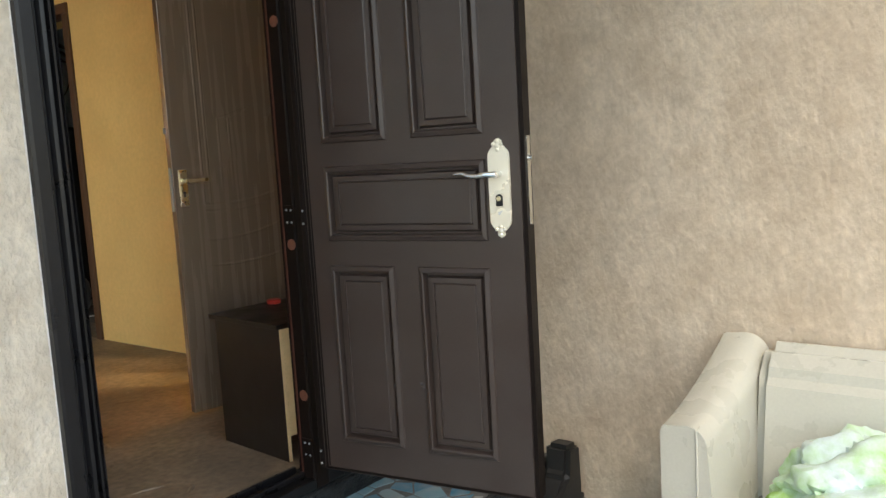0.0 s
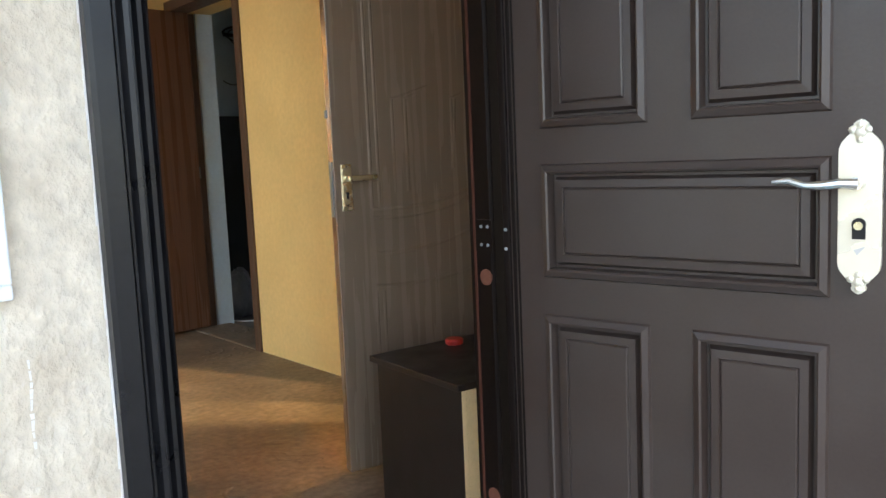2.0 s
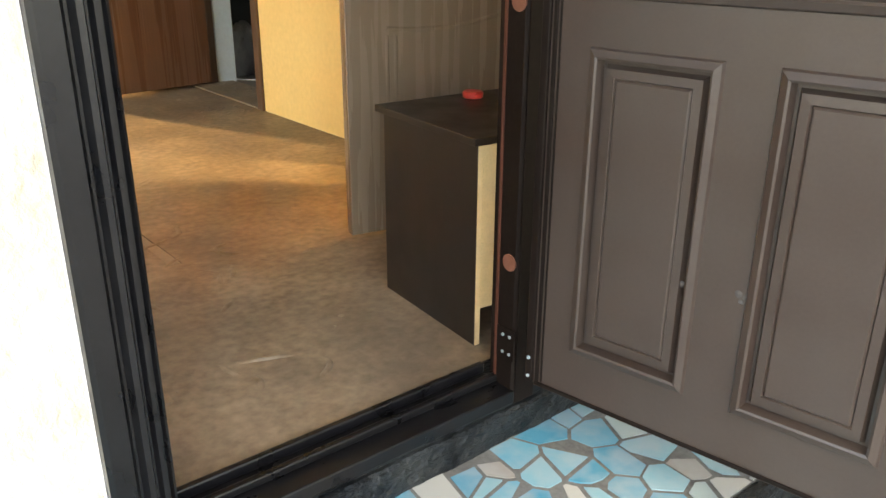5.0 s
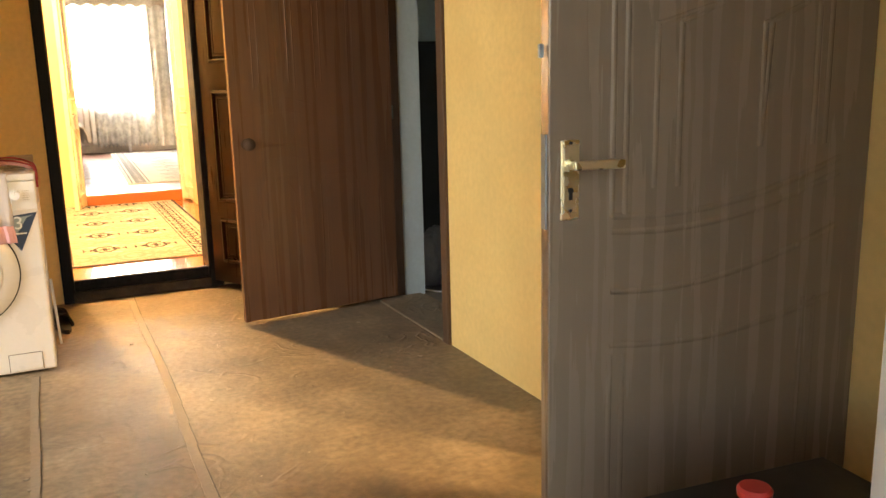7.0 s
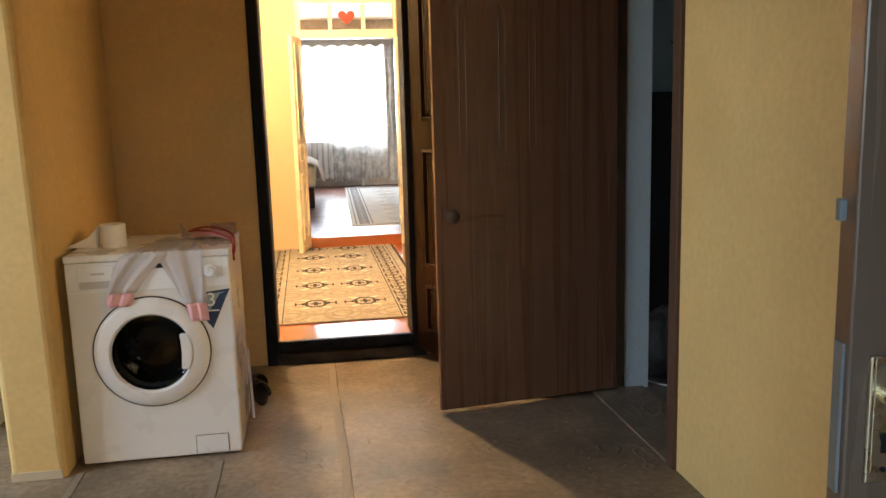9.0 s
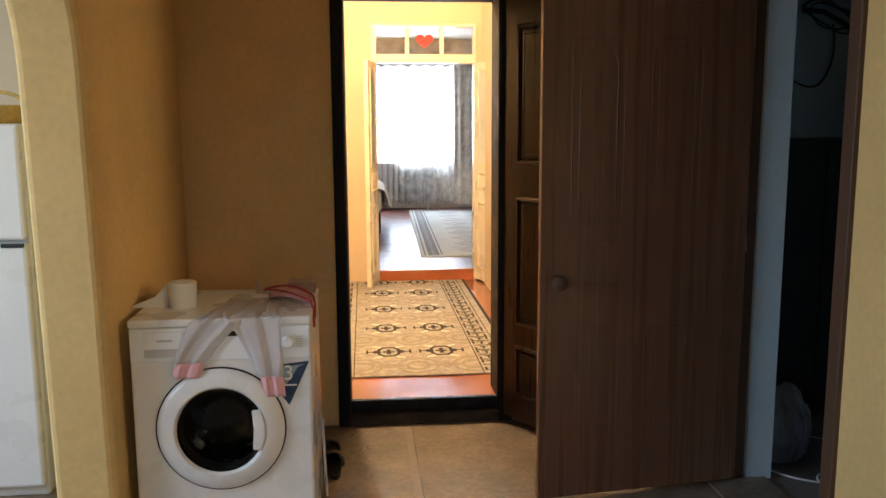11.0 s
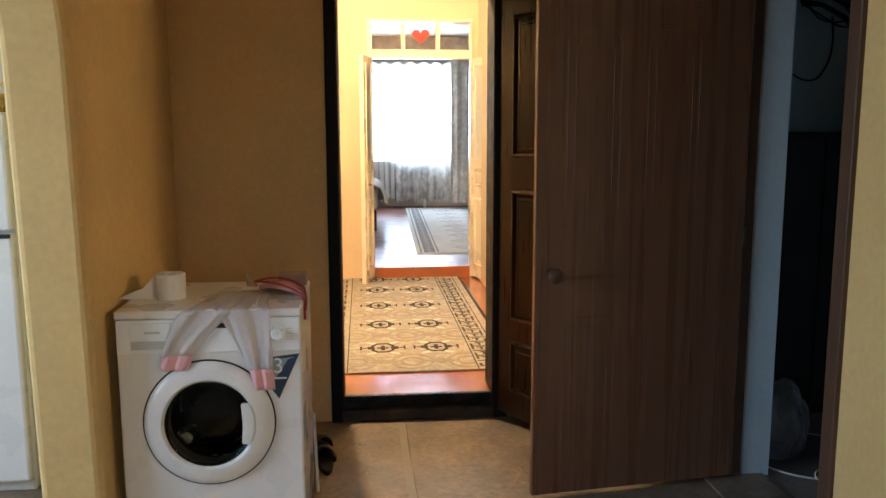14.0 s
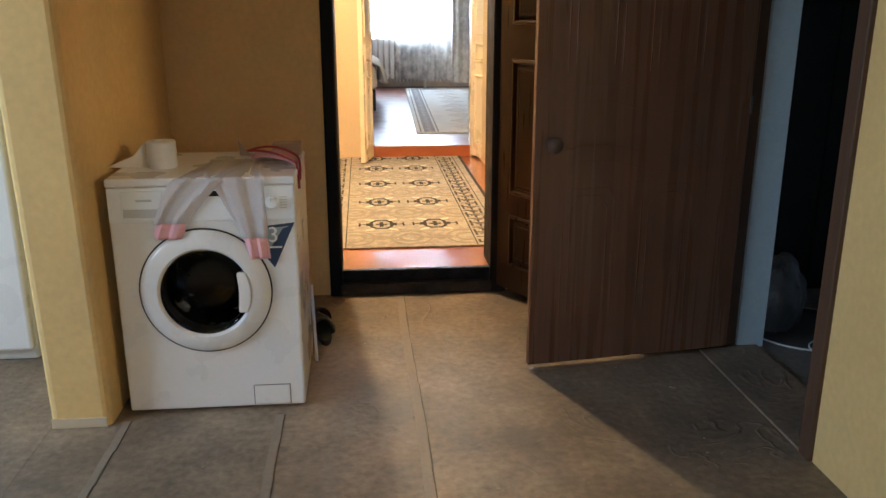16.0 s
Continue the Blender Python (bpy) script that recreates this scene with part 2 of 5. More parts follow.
def tube(bm, pts, r, seg=8, closed=False):
    """A round bar along points."""
    b2 = bmesh.new()
    P = [Vector(p) for p in pts]
    rings = []
    for i, p in enumerate(P):
        a = P[i - 1] if (i or closed) else p
        c = P[(i + 1) % len(P)] if (i < len(P) - 1 or closed) else p
        d = (c - a).normalized()
        u = d.orthogonal().normalized() if not rings else (rings_u - d * rings_u.dot(d)).normalized()
        rings_u = u
        w = d.cross(u)
        rad = r[i] if isinstance(r, (list, tuple)) else r
        rings.append([b2.verts.new(p + (u * math.cos(k * 2 * math.pi / seg) + w * math.sin(k * 2 * math.pi / seg)) * rad) for k in range(seg)])
    m = len(rings)
    for i in range(m if closed else m - 1):
        A, B = rings[i], rings[(i + 1) % m]
        for k in range(seg):
            b2.faces.new((A[k], A[(k + 1) % seg], B[(k + 1) % seg], B[k]))
    if not closed:
        b2.faces.new(rings[0][::-1])
        b2.faces.new(rings[-1])
    merge(bm, b2)
    return bm


def lathe(bm, profile, c, axis="z", seg=32):
    """Turns (radius, along) pairs round an axis."""
    b2 = bmesh.new()
    rings = []
    for r, h in profile:
        if r < 1e-6:
            rings.append([b2.verts.new((0, 0, h))])
        else:
            rings.append([b2.verts.new((r * math.cos(2 * math.pi * k / seg), r * math.sin(2 * math.pi * k / seg), h)) for k in range(seg)])
    for A, B in zip(rings, rings[1:]):
        for k in range(seg):
            k2 = (k + 1) % seg
            if len(A) == 1 and len(B) == 1:
                continue
            if len(A) == 1:
                b2.faces.new((A[0], B[k], B[k2]))
            elif len(B) == 1:
                b2.faces.new((A[k], A[k2], B[0]))
            else:
                b2.faces.new((A[k], A[k2], B[k2], B[k]))
    bmesh.ops.recalc_face_normals(b2, faces=b2.faces[:])
    rot = {"z": Matrix(), "x": Matrix.Rotation(radians(90), 4, "Y"), "y": Matrix.Rotation(radians(90), 4, "X")}[axis]
    merge(bm, b2, Matrix.Translation(c) @ rot)
    return bm


def mesh_of(name, bm, material, smooth=False):
    me = bpy.data.meshes.new(name)
    bm.to_mesh(me)
    bm.free()
    me.materials.append(material)
    if smooth:
        me.polygons.foreach_set("use_smooth", [True] * len(me.polygons))
        me.set_sharp_from_angle(angle=radians(35))
    return me


def part(name, bm, material, parent, label="", smooth=False):
    ob = new(name, mesh_of(name, bm, material, smooth))
    ob.parent = parent
    return tagged(ob, label)


def structure(name, bm, material, label="", category="", smooth=False):
    return tagged(new(name, mesh_of(name, bm, material, smooth)), label, category, "", "structure")


def thing(name, m, label, category, group="", kind=""):
    ob = new(name)
    ob.empty_display_size = 0.05
    ob.matrix_world = m
    return tagged(ob, label, category, group, kind)


def B(*args, **kw):
    return box(bmesh.new(), *args, **kw)


# ---- structure: hall ----
XW, XE = -0.76, 1.50          # hall's west and east wall faces
YS, YI = -4.56, -4.43         # entry wall, outer and inner faces
ZC = 2.50                     # hall ceiling
bm = B(-0.96, 1.776, YI, 0.0, -0.12, 0.0)
structure("floor", bm, LINO, "dusty worn tan linoleum hall floor", "floor")
structure("ceiling", B(-0.96, 1.776, YI, 0.0, ZC, ZC + 0.1), CEIL, "off-white painted hall ceiling", "ceiling")

# far wall with the doorway
bm = bmesh.new()
box(bm, -0.96, -0.06, 0.0, 0.2, -0.1, 2.95)
box(bm, 0.815, 1.776, 0.0, 0.2, -0.1, 2.95)
box(bm, -0.06, 0.815, 0.0, 0.2, 2.15, 2.95)
structure("wall_north", bm, YELLOW, "yellow painted plaster wall of the hall", "wall")
# east wall with the store-room opening
CY0, CY1, CZ = -1.665, -0.815, 2.015
bm = bmesh.new()
SY0, SY1, SZ = -3.735, -3.20, 2.04
box(bm, XE, 1.776, YI, SY0, -0.1, ZC)
box(bm, XE, 1.776, SY0, SY1, SZ, ZC)
box(bm, XE, 1.776, SY1, CY0 - 0.005, -0.1, ZC)
box(bm, XE, 1.776, CY1 + 0.005, 0.0, -0.1, ZC)
box(bm, XE, 1.776, CY0 - 0.005, CY1 + 0.005, CZ + 0.005, ZC)
structure("wall_east", bm, YELLOW, "warm orange-yellow painted plaster wall", "wall")
# west wall with the arch
pts = [(0.0, -0.1), (0.0, ZC), (YI, ZC), (YI, -0.1), (-2.55, -0.1), (-2.51, 1.5)]
for k in range(1, 24):
    a = math.pi - math.pi * k / 24
    c_, s_ = math.cos(a), math.sin(a)
    pts.append((-1.92 + 0.59 * math.copysign(abs(c_) ** 0.667, c_), 1.5 + 0.56 * s_ ** 0.667))
pts += [(-1.33, 1.5), (-1.27, -0.1)]
bm = prism(bmesh.new(), pts, "x", -0.96, XW)
ob = structure("wall_west", bm, YELLOW, "yellow plaster wall with a rounded arch", "wall")
mod = ob.modifiers.new("bevel", "BEVEL")
mod.width, mod.segments, mod.limit_method, mod.angle_limit = 0.025, 3, "ANGLE", radians(40)
structure("trim_foot", B(-0.955, -0.772, -1.2805, -1.2755, 0.0, 0.036, bev=0.002), CREAM, "bare pale plaster foot of the arch pier", "plaster foot")
# cornice
bm = bmesh.new()
for x0, x1, y0, y1 in ((XW, XE, -0.05, -0.001), (XW + 0.001, XW + 0.05, YI, -0.05), (XE - 0.05, XE - 0.001, YI, -0.05)):
    box(bm, x0, x1, y0, y1, ZC - 0.055, ZC - 0.001, bev=0.012)
structure("trim", bm, WHITE, "white foam ceiling cornice", "cornice")

# entry wall: stuccoed outside, plastered inside
WX0, WX1, WZ0, WZ1 = -1.75, -0.478, 0.984, 2.15
DX0, DX1, DZ = -0.25, 0.66, 2.16
for nm, y0, y1, mt, lb in (("wall_south", YS, -4.47, STUCCOLIT, "textured stucco wall of the porch, its daylight put into a paler colour"), ("wall_south_inner", -4.47, YI, YELLOW, "yellow plaster inner face of the entry wall")):
    bm = bmesh.new()
    z0 = 0.0
    box(bm, -3.6, WX0, y0, y1, z0, 2.9)
    box(bm, WX0, WX1, y0, y1, z0, WZ0)
    box(bm, WX0, WX1, y0, y1, WZ1, 2.9)
    box(bm, WX1, DX0, y0, y1, z0, 2.9)
    box(bm, DX0, DX1, y0, y1, DZ, 2.9)
    box(bm, DX1, 1.776, y0, y1, z0, 2.9)
    structure(nm, bm, mt, lb, "wall")
bm = B(-3.6, 1.4, YS - 0.012, YI, -0.6, -0.001)
structure("baseboard", bm, BLACKCEM, "black painted cement plinth under the porch wall", "plinth")
bm = prism(bmesh.new(), [(0.568, -4.5015), (0.632, YI - 0.002), (0.6595, YI - 0.002), (0.6595, -4.5015)], "z", 0.001, 2.15)
structure("trim_reveal", bm, PVC, "white plastered edge beside the entry door frame", "reveal")

# porch
PX = 1.40
structure("wall_porch", B(PX, PX + 0.2, -9.5, YS - 0.013, -0.6, 2.9), STUCCO, "beige textured stucco side wall of the porch", "wall")
structure("baseboard_porch", B(PX - 0.012, PX - 0.001, -9.0, -5.44, -0.449, -0.2), BLACKCEM, "black painted skirting of the porch wall", "skirting")
structure("ground", B(-60, 60, -60, -4.7, -0.7, -0.45), GROUND, "grey concrete yard ground", "ground")
# Unseen roof, added to hold sky light off the entry floor.
structure("ceiling_porch_added", B(-3.6, 1.6, -6.8, YS - 0.001, 2.9, 3.0), WHITE, "plain white unseen ceiling added to shade the porch", "ceiling")
TY1, TY2 = -5.02, -5.42
TZ1, TZ2 = -0.105, -0.25    # tops of the two treads
bm = B(-3.0, PX - 0.013, TY1, YS - 0.013, -0.448, TZ1)
box(bm, -3.0, PX - 0.013, TY2, TY1 - 0.001, -0.448, TZ2)
steps = structure("step_porch", bm, GROUT, "grey mortar bed of the porch steps", "steps")

# corridor and bedroom shells
CF, BF = 0.12, 0.215
CYE = 3.25
structure("floor_corridor", B(-1.3, 1.12, 0.2, CYE, CF - 0.1, CF), REDFLOOR, "glossy red-brown painted corridor floor", "floor")
structure("floor_doorway", B(0.0005, 0.7345, 0.036, 0.1995, 0.0585, CF), REDFLOOR, "red-brown painted boards inside the corridor doorway", "floor")
structure("ceiling_corridor", B(-1.3, 1.4, 0.2, CYE, 2.95, 3.05), CREAM, "pale yellow corridor ceiling", "ceiling")
structure("wall_corridor_east", B(1.12, 1.4, 0.2, CYE, 0, 2.95), CREAM, "bright yellow corridor wall", "wall")
structure("wall_corridor_west", B(-1.4, -1.3, 0.2, CYE, 0, 2.95), CREAM, "bright yellow corridor wall", "wall")
bm = bmesh.new()
box(bm, -2.0, 0.165, CYE, 3.4, 0, 2.95)
box(bm, 1.065, 3.2, CYE, 3.4, 0, 2.95)
box(bm, 0.165, 1.065, CYE, 3.4, 2.36, 2.95)
structure("wall_corridor_north", bm, CREAM, "bright yellow corridor end wall", "wall")
structure("floor_bedroom", B(-2.0, 3.2, CYE + 0.005, 9.0, BF - 0.2, BF), BEDFLOOR, "glossy brown painted bedroom floor", "floor")
structure("ceiling_bedroom", B(-2.0, 3.2, 3.4, 9.2, 2.8, 2.9), CEIL, "white bedroom ceiling", "ceiling")
PATWALL = mat("bedroom_wallpaper", (0.62, 0.56, 0.48), 0.8, var=0.2, scale=7, fine=40, bump=0.05)
structure("wall_bedroom_west", B(-2.1, -2.0, 3.4, 9.0, 0, 2.8), PATWALL, "patterned wallpaper bedroom wall", "wall")
structure("wall_bedroom_east", B(3.2, 3.3, 3.4, 9.0, 0, 2.8), PATWALL, "patterned wallpaper bedroom wall", "wall")
BX0, BX1, BZ0, BZ1 = -0.15, 1.50, 0.97, 2.36
bm = bmesh.new()
box(bm, -2.1, BX0, 9.0, 9.2, 0, 2.8)
box(bm, BX1, 3.3, 9.0, 9.2, 0, 2.8)
box(bm, BX0, BX1, 9.0, 9.2, 0, BZ0)
box(bm, BX0, BX1, 9.0, 9.2, BZ1, 2.8)
structure("wall_bedroom_north", bm, PATWALL, "patterned wallpaper bedroom window wall", "wall")

# kitchen behind the arch
structure("floor_kitchen", B(-3.5, -0.961, YI, 0.0, -0.12, 0.0), LINO, "dusty tan linoleum kitchen floor", "floor")
structure("ceiling_kitchen", B(-3.5, -0.961, YI, 0.0, ZC, ZC + 0.1), CEIL, "off-white kitchen ceiling", "ceiling")
structure("wall_kitchen_north", B(-3.5, -0.961, 0.0, 0.1, -0.1, 2.6), CREAM, "pale yellow kitchen wall", "wall")
bm = bmesh.new()
box(bm, -3.6, -3.5, YI, -3.0, -0.1, 2.6)
box(bm, -3.6, -3.5, -1.6, 0.1, -0.1, 2.6)
box(bm, -3.6, -3.5, -3.0, -1.6, -0.1, 0.9)
box(bm, -3.6, -3.5, -3.0, -1.6, 2.1, 2.6)
structure("wall_kitchen_west", bm, CREAM, "pale yellow kitchen window wall", "wall")

# store room behind the east wall
structure("floor_store", B(1.777, 3.2, -2.6, 0.3, -0.12, -0.004), CEMENT, "dark bare cement store-room floor", "floor")
structure("ceiling_store", B(1.777, 3.3, -2.6, 0.3, 2.45, 2.55), CEMENT, "dark store-room ceiling", "ceiling")
structure("wall_store_east", B(2.75, 2.9, -2.6, 0.3, -0.1, 2.45), SHADEWHITE, "whitewashed store-room wall, its shade put into a blue tint", "wall")
structure("wall_store_north", B(1.777, 2.75, 0.2, 0.3, -0.1, 2.45), SHADEWHITE, "whitewashed store-room wall, its shade put into a blue tint", "wall")
structure("wall_store_south", B(1.777, 2.75, -2.6, -2.5, -0.1, 2.45), SHADEWHITE, "whitewashed store-room wall, its shade put into a blue tint", "wall")

# side room east of the entry, lit by its own bulb
structure("floor_side", B(1.777, 4.2, -4.43, -2.75, -0.12, -0.002), LINO, "dusty tan linoleum side-room floor", "floor")
structure("ceiling_side", B(1.777, 4.2, -4.43, -2.75, ZC, ZC + 0.1), CEIL, "off-white side-room ceiling", "ceiling")
structure("wall_side_north", B(1.777, 4.3, -2.75, -2.65, -0.1, ZC), YELLOW, "yellow plaster side-room wall", "wall")
structure("wall_side_south", B(1.777, 4.3, -4.53, -4.43, -0.1, ZC), YELLOW, "yellow plaster side-room wall", "wall")
structure("wall_side_east", B(4.2, 4.3, -4.43, -2.75, -0.1, ZC), YELLOW, "yellow plaster side-room wall", "wall")
structure("floor_side_doorway", B(1.501, 1.7765, SY0, SY1, -0.12, -0.001), LINO, "dusty linoleum in the side-room doorway", "floor")


# ---- doors and frames ----
def panel(bm, s0, s1, z0, z1, depth=0.012, rim=0.02, y=0.0):
    """A raised-and-fielded panel on the face y (which looks to -y): sunk rim, proud bead, flat field."""
    b2 = bmesh.new()
    loops = [(0.0, 0.0), (0.003, -0.006), (0.014, -0.010), (0.018, -0.008), (0.021, depth), (0.026, depth), (0.032, 0.001), (0.046, 0.0), (0.048, 0.0035), (0.052, 0.0)]
    rings = []
    for inset, dy in loops:
        rings.append([b2.verts.new((x, y + dy, z)) for x, z in ((s0 + inset, z0 + inset), (s1 - inset, z0 + inset), (s1 - inset, z1 - inset), (s0 + inset, z1 - inset))])
    for A, C in zip(rings, rings[1:]):
        for k in range(4):
            b2.faces.new((A[k], A[(k + 1) % 4], C[(k + 1) % 4], C[k]))
    b2.faces.new(rings[-1])
    bmesh.ops.recalc_face_normals(b2, faces=b2.faces[:])
    merge(bm, b2)


def leaf_with_panels(s0, s1, z0, z1, t, panels):
    """A leaf from s0 to s1 whose face y=0 has holes filled by fielded panels."""
    bm = bmesh.new()
    xs = sorted({s0, s1, *[p[0] for p in panels], *[p[1] for p in panels]})
    zs = sorted({z0, z1, *[p[2] for p in panels], *[p[3] for p in panels]})
    for i in range(len(xs) - 1):
        for j in range(len(zs) - 1):
            cx, cz = (xs[i] + xs[i + 1]) / 2, (zs[j] + zs[j + 1]) / 2
            if not any(p[0] < cx < p[1] and p[2] < cz < p[3] for p in panels):
                bm.faces.new([bm.verts.new((x, 0, z)) for x, z in ((xs[i], zs[j]), (xs[i + 1], zs[j]), (xs[i + 1], zs[j + 1]), (xs[i], zs[j + 1]))])
    b2 = bmesh.new()
    box(b2, s0, s1, 0.0, t, z0, z1)
    front = [f for f in b2.faces if f.normal.y < -0.9]
    bmesh.ops.delete(b2, geom=front, context="FACES_ONLY")
    merge(bm, b2)
    for p in panels:
        panel(bm, *p)
    bmesh.ops.remove_doubles(bm, verts=bm.verts[:], dist=0.0004)
    bmesh.ops.recalc_face_normals(bm, faces=bm.faces[:])
    return bm


# entry door: local x runs from the hinge to the lock, -y is the face seen
ED = Matrix.Translation((0.524, -4.585, 0)) @ Matrix.Rotation(math.atan2(-0.984, 0.165), 4, "Z")
entry = thing("entry_door", ED, "dark brown pressed-steel entry door standing wide open", "door")
EP = [(0.153, 0.382, 0.178, 0.740), (0.463, 0.692, 0.178, 0.740), (0.153, 0.692, 0.816, 1.042), (0.153, 0.382, 1.112, 1.942), (0.463, 0.692, 1.112, 1.942)]
part("leaf", leaf_with_panels(0.075, 0.795, 0.075, 2.08, 0.06, EP), STEEL, entry)
bm = bmesh.new()
for s0, s1, z0, z1 in ((0.078, 0.795, 0.078, 0.086), (0.078, 0.795, 2.06, 2.075), (0.080, 0.088, 0.078, 2.075)):
    box(bm, s0, s1, -0.004, 0.0, z0, z1, bev=0.0015)
part("seal", bm, JAMBMET, entry)
bm = B(0.058, 0.0745, -0.006, 0.05, 0.08, 2.075, bev=0.002)
box(bm, 0.092, 0.0955, -0.003, 0.0, 0.088, 2.06, bev=0.001)
edge = part("hinge_edge", bm, JAMBMET, entry, "black folded steel hinge edge")
for z in (0.115, 0.890, 1.70):
    for dz in (-0.02, 0.02):
        part("screw", cyl(bmesh.new(), (0.066, -0.007, z + dz), 0.0036, 0.003, "y", 10), GREY, edge)
bm = B(0.7955, 0.808, 0.004, 0.05, 0.078, 2.078)
part("lock_edge", bm, JAMBMET, entry, "black folded steel lock edge")
bm = B(0.8085, 0.8115, 0.014, 0.036, 0.86, 1.10)
part("strike_plate", bm, CHROME, entry, "worn steel lock plate")
cyl(bm := bmesh.new(), (0.815, 0.025, 1.04), 0.008, 0.014, "x")
part("latch", bm, CHROME, entry)
# ornate handle plate
pts = []
for z, w in ((0.826, 0.002), (0.834, 0.012), (0.842, 0.008), (0.850, 0.018), (0.862, 0.028), (0.872, 0.031)):
    pts.append((w, z))
pts = pts + [(w, 1.923 - z) for w, z in reversed(pts)]
outline = [(0.735 + w, z) for w, z in pts] + [(0.735 - w, z) for w, z in reversed(pts)]
bm = prism(bmesh.new(), outline, "y", -0.012, 0.0, bev=0.002)
plate = part("handle_plate", bm, CHAMP, entry, "ornate champagne metal handle plate")
bm = bmesh.new()
for z in (0.846, 1.077):
    for dx, dz, r in ((0, 0, 0.009), (0.011, 0.004, 0.006), (-0.011, 0.004, 0.006), (0, -0.011, 0.006), (0, 0.011, 0.006)):
        lathe(bm, [(r, 0), (r * 0.9, 0.003), (r * 0.5, 0.005), (0, 0.006)], (0.735 + dx, -0.012, z + dz), "y", 12)
part("ornament", bm, CHAMP, plate)
bm = bmesh.new()
cyl(bm, (0.735, -0.025, 1.0), 0.010, 0.03, "y")
tube(bm, [(0.738, -0.04, 1.0), (0.715, -0.046, 1.001), (0.69, -0.046, 0.998), (0.665, -0.046, 0.998), (0.64, -0.045, 1.006), (0.615, -0.044, 1.004)], [0.009, 0.0085, 0.0075, 0.0065, 0.006, 0.004], 10)
part("lever", bm, CHROME, entry, "curved silver lever handle", smooth=True)
bm = bmesh.new()
cyl(bm, (0.735, -0.0135, 0.936), 0.010, 0.004, "y")
box(bm, 0.7255, 0.7445, -0.0145, -0.0118, 0.913, 0.936)
part("keyhole", bm, DARK, plate)
bm = cyl(bmesh.new(), (0.735, -0.0165, 0.934), 0.0065, 0.004, "y")
part("cylinder", bm, BRASS, plate)
bm = prism(bmesh.new(), [(0.728, 0.896), (0.745, 0.902), (0.733, 0.888)], "y", -0.0135, -0.0118)
part("plate_mark", bm, GREYPL, plate)
bm = lathe(bmesh.new(), [(0.011, 0), (0.011, 0.003), (0.007, 0.005), (0, 0.005)], (0.425, -0.001, 1.52), "y", 16)
part("peephole", bm, CHAMP, entry)
bm = bmesh.new()
rnd = random.Random(3)
for s, z in ((0.345, 0.368), (0.355, 0.374), (0.372, 0.366), (0.45, 0.388), (0.463, 0.384), (0.456, 0.375), (0.478, 0.39)):
    lathe(bm, [(0.006 * rnd.uniform(0.7, 1.3), 0), (0.003, 0.0010), (0, 0.0014)], (s, -0.0005 if 0.37 < s < 0.475 else 0.004, z), "y", 9)
SCUFF = mat("pale_scuff", (0.060, 0.054, 0.052), 0.7, var=0.3, scale=60, fine=200, bump=0.2)
part("scuff", bm, SCUFF, entry, "pale rubbed scuff marks")

# entry door frame
bm = bmesh.new()
prof = [(-0.255, 0.0), (-0.255, -0.022), (-0.248, -0.028), (-0.219, -0.030), (-0.213, -0.022), (-0.209, -0.022), (-0.203, -0.036), (-0.195, -0.038), (-0.190, -0.026), (-0.187, -0.026), (-0.183, -0.038), (-0.177, -0.038), (-0.173, -0.024), (-0.170, -0.024), (-0.166, -0.030), (-0.162, -0.028), (-0.160, 0.0), (-0.158, 0.02), (-0.158, 0.09), (-0.255, 0.09)]
prism(bm, [(x, YS + d) for x, d in prof], "z", -0.02, 2.16)
frame1 = thing("door_frame", Matrix(), "black painted ribbed steel entry door frame", "door frame")
part("left_jamb", bm, BLACK, frame1, smooth=False)
bm = prism(bmesh.new(), [(0.6595, YS + 0.001), (0.6595, YS + 0.058), (0.566, YS + 0.058), (0.566, YS + 0.05), (0.560, YS + 0.046), (0.560, YS - 0.012), (0.566, YS - 0.016), (0.566, YS - 0.02), (0.620, YS - 0.02), (0.620, YS + 0.001)], "z", -0.02, 2.16)
part("right_jamb", bm, JAMBMET, frame1, "dark brown steel hinge jamb")
part("casing", B(0.6205, 0.70, YS - 0.018, YS - 0.0005, -0.02, 2.16, bev=0.003), BLACK, frame1)
part("head", B(-0.25, 0.62, YS - 0.025, YS + 0.09, 2.081, 2.1595), BLACK, frame1)
bm = bmesh.new()
box(bm, -0.158, 0.566, YS - 0.02, YS + 0.09, -0.02, 0.012, bev=0.004)
box(bm, -0.158, 0.566, YS + 0.03, YS + 0.045, 0.012, 0.030, bev=0.004)
box(bm, -0.158, 0.566, YS + 0.075, YS + 0.09, 0.012, 0.036, bev=0.004)
part("sill", bm, BLACK, frame1, "scuffed black metal door sill")
for z in (0.297, 0.798, 1.5):
    part("bolt_cap", cyl(bmesh.new(), (0.5595, YS + 0.004, z), 0.018, 0.003, "x", 20), COPPER, frame1, "round copper-coloured hole cap")
for z in (0.115, 0.890, 1.70):
    hg = part("hinge", B(0.557, 0.560, YS - 0.02, YS + 0.03, z - 0.035, z + 0.035), JAMBMET, frame1)
    for dz in (-0.02, 0.02):
        for y in (YS - 0.008, YS + 0.012):
            part("screw", cyl(bmesh.new(), (0.5565, y, z + dz), 0.0036, 0.003, "x", 10), GREY, hg)
REDRUB = mat("red_brown_rubber", (0.075, 0.022, 0.012), 0.6, var=0.2, bump=0.05)
bm = B(0.557, 0.5598, YS + 0.032, YS + 0.038, 0.02, 2.07)
part("weatherstrip", bm, REDRUB, frame1, "reddish-brown rubber seal strip")

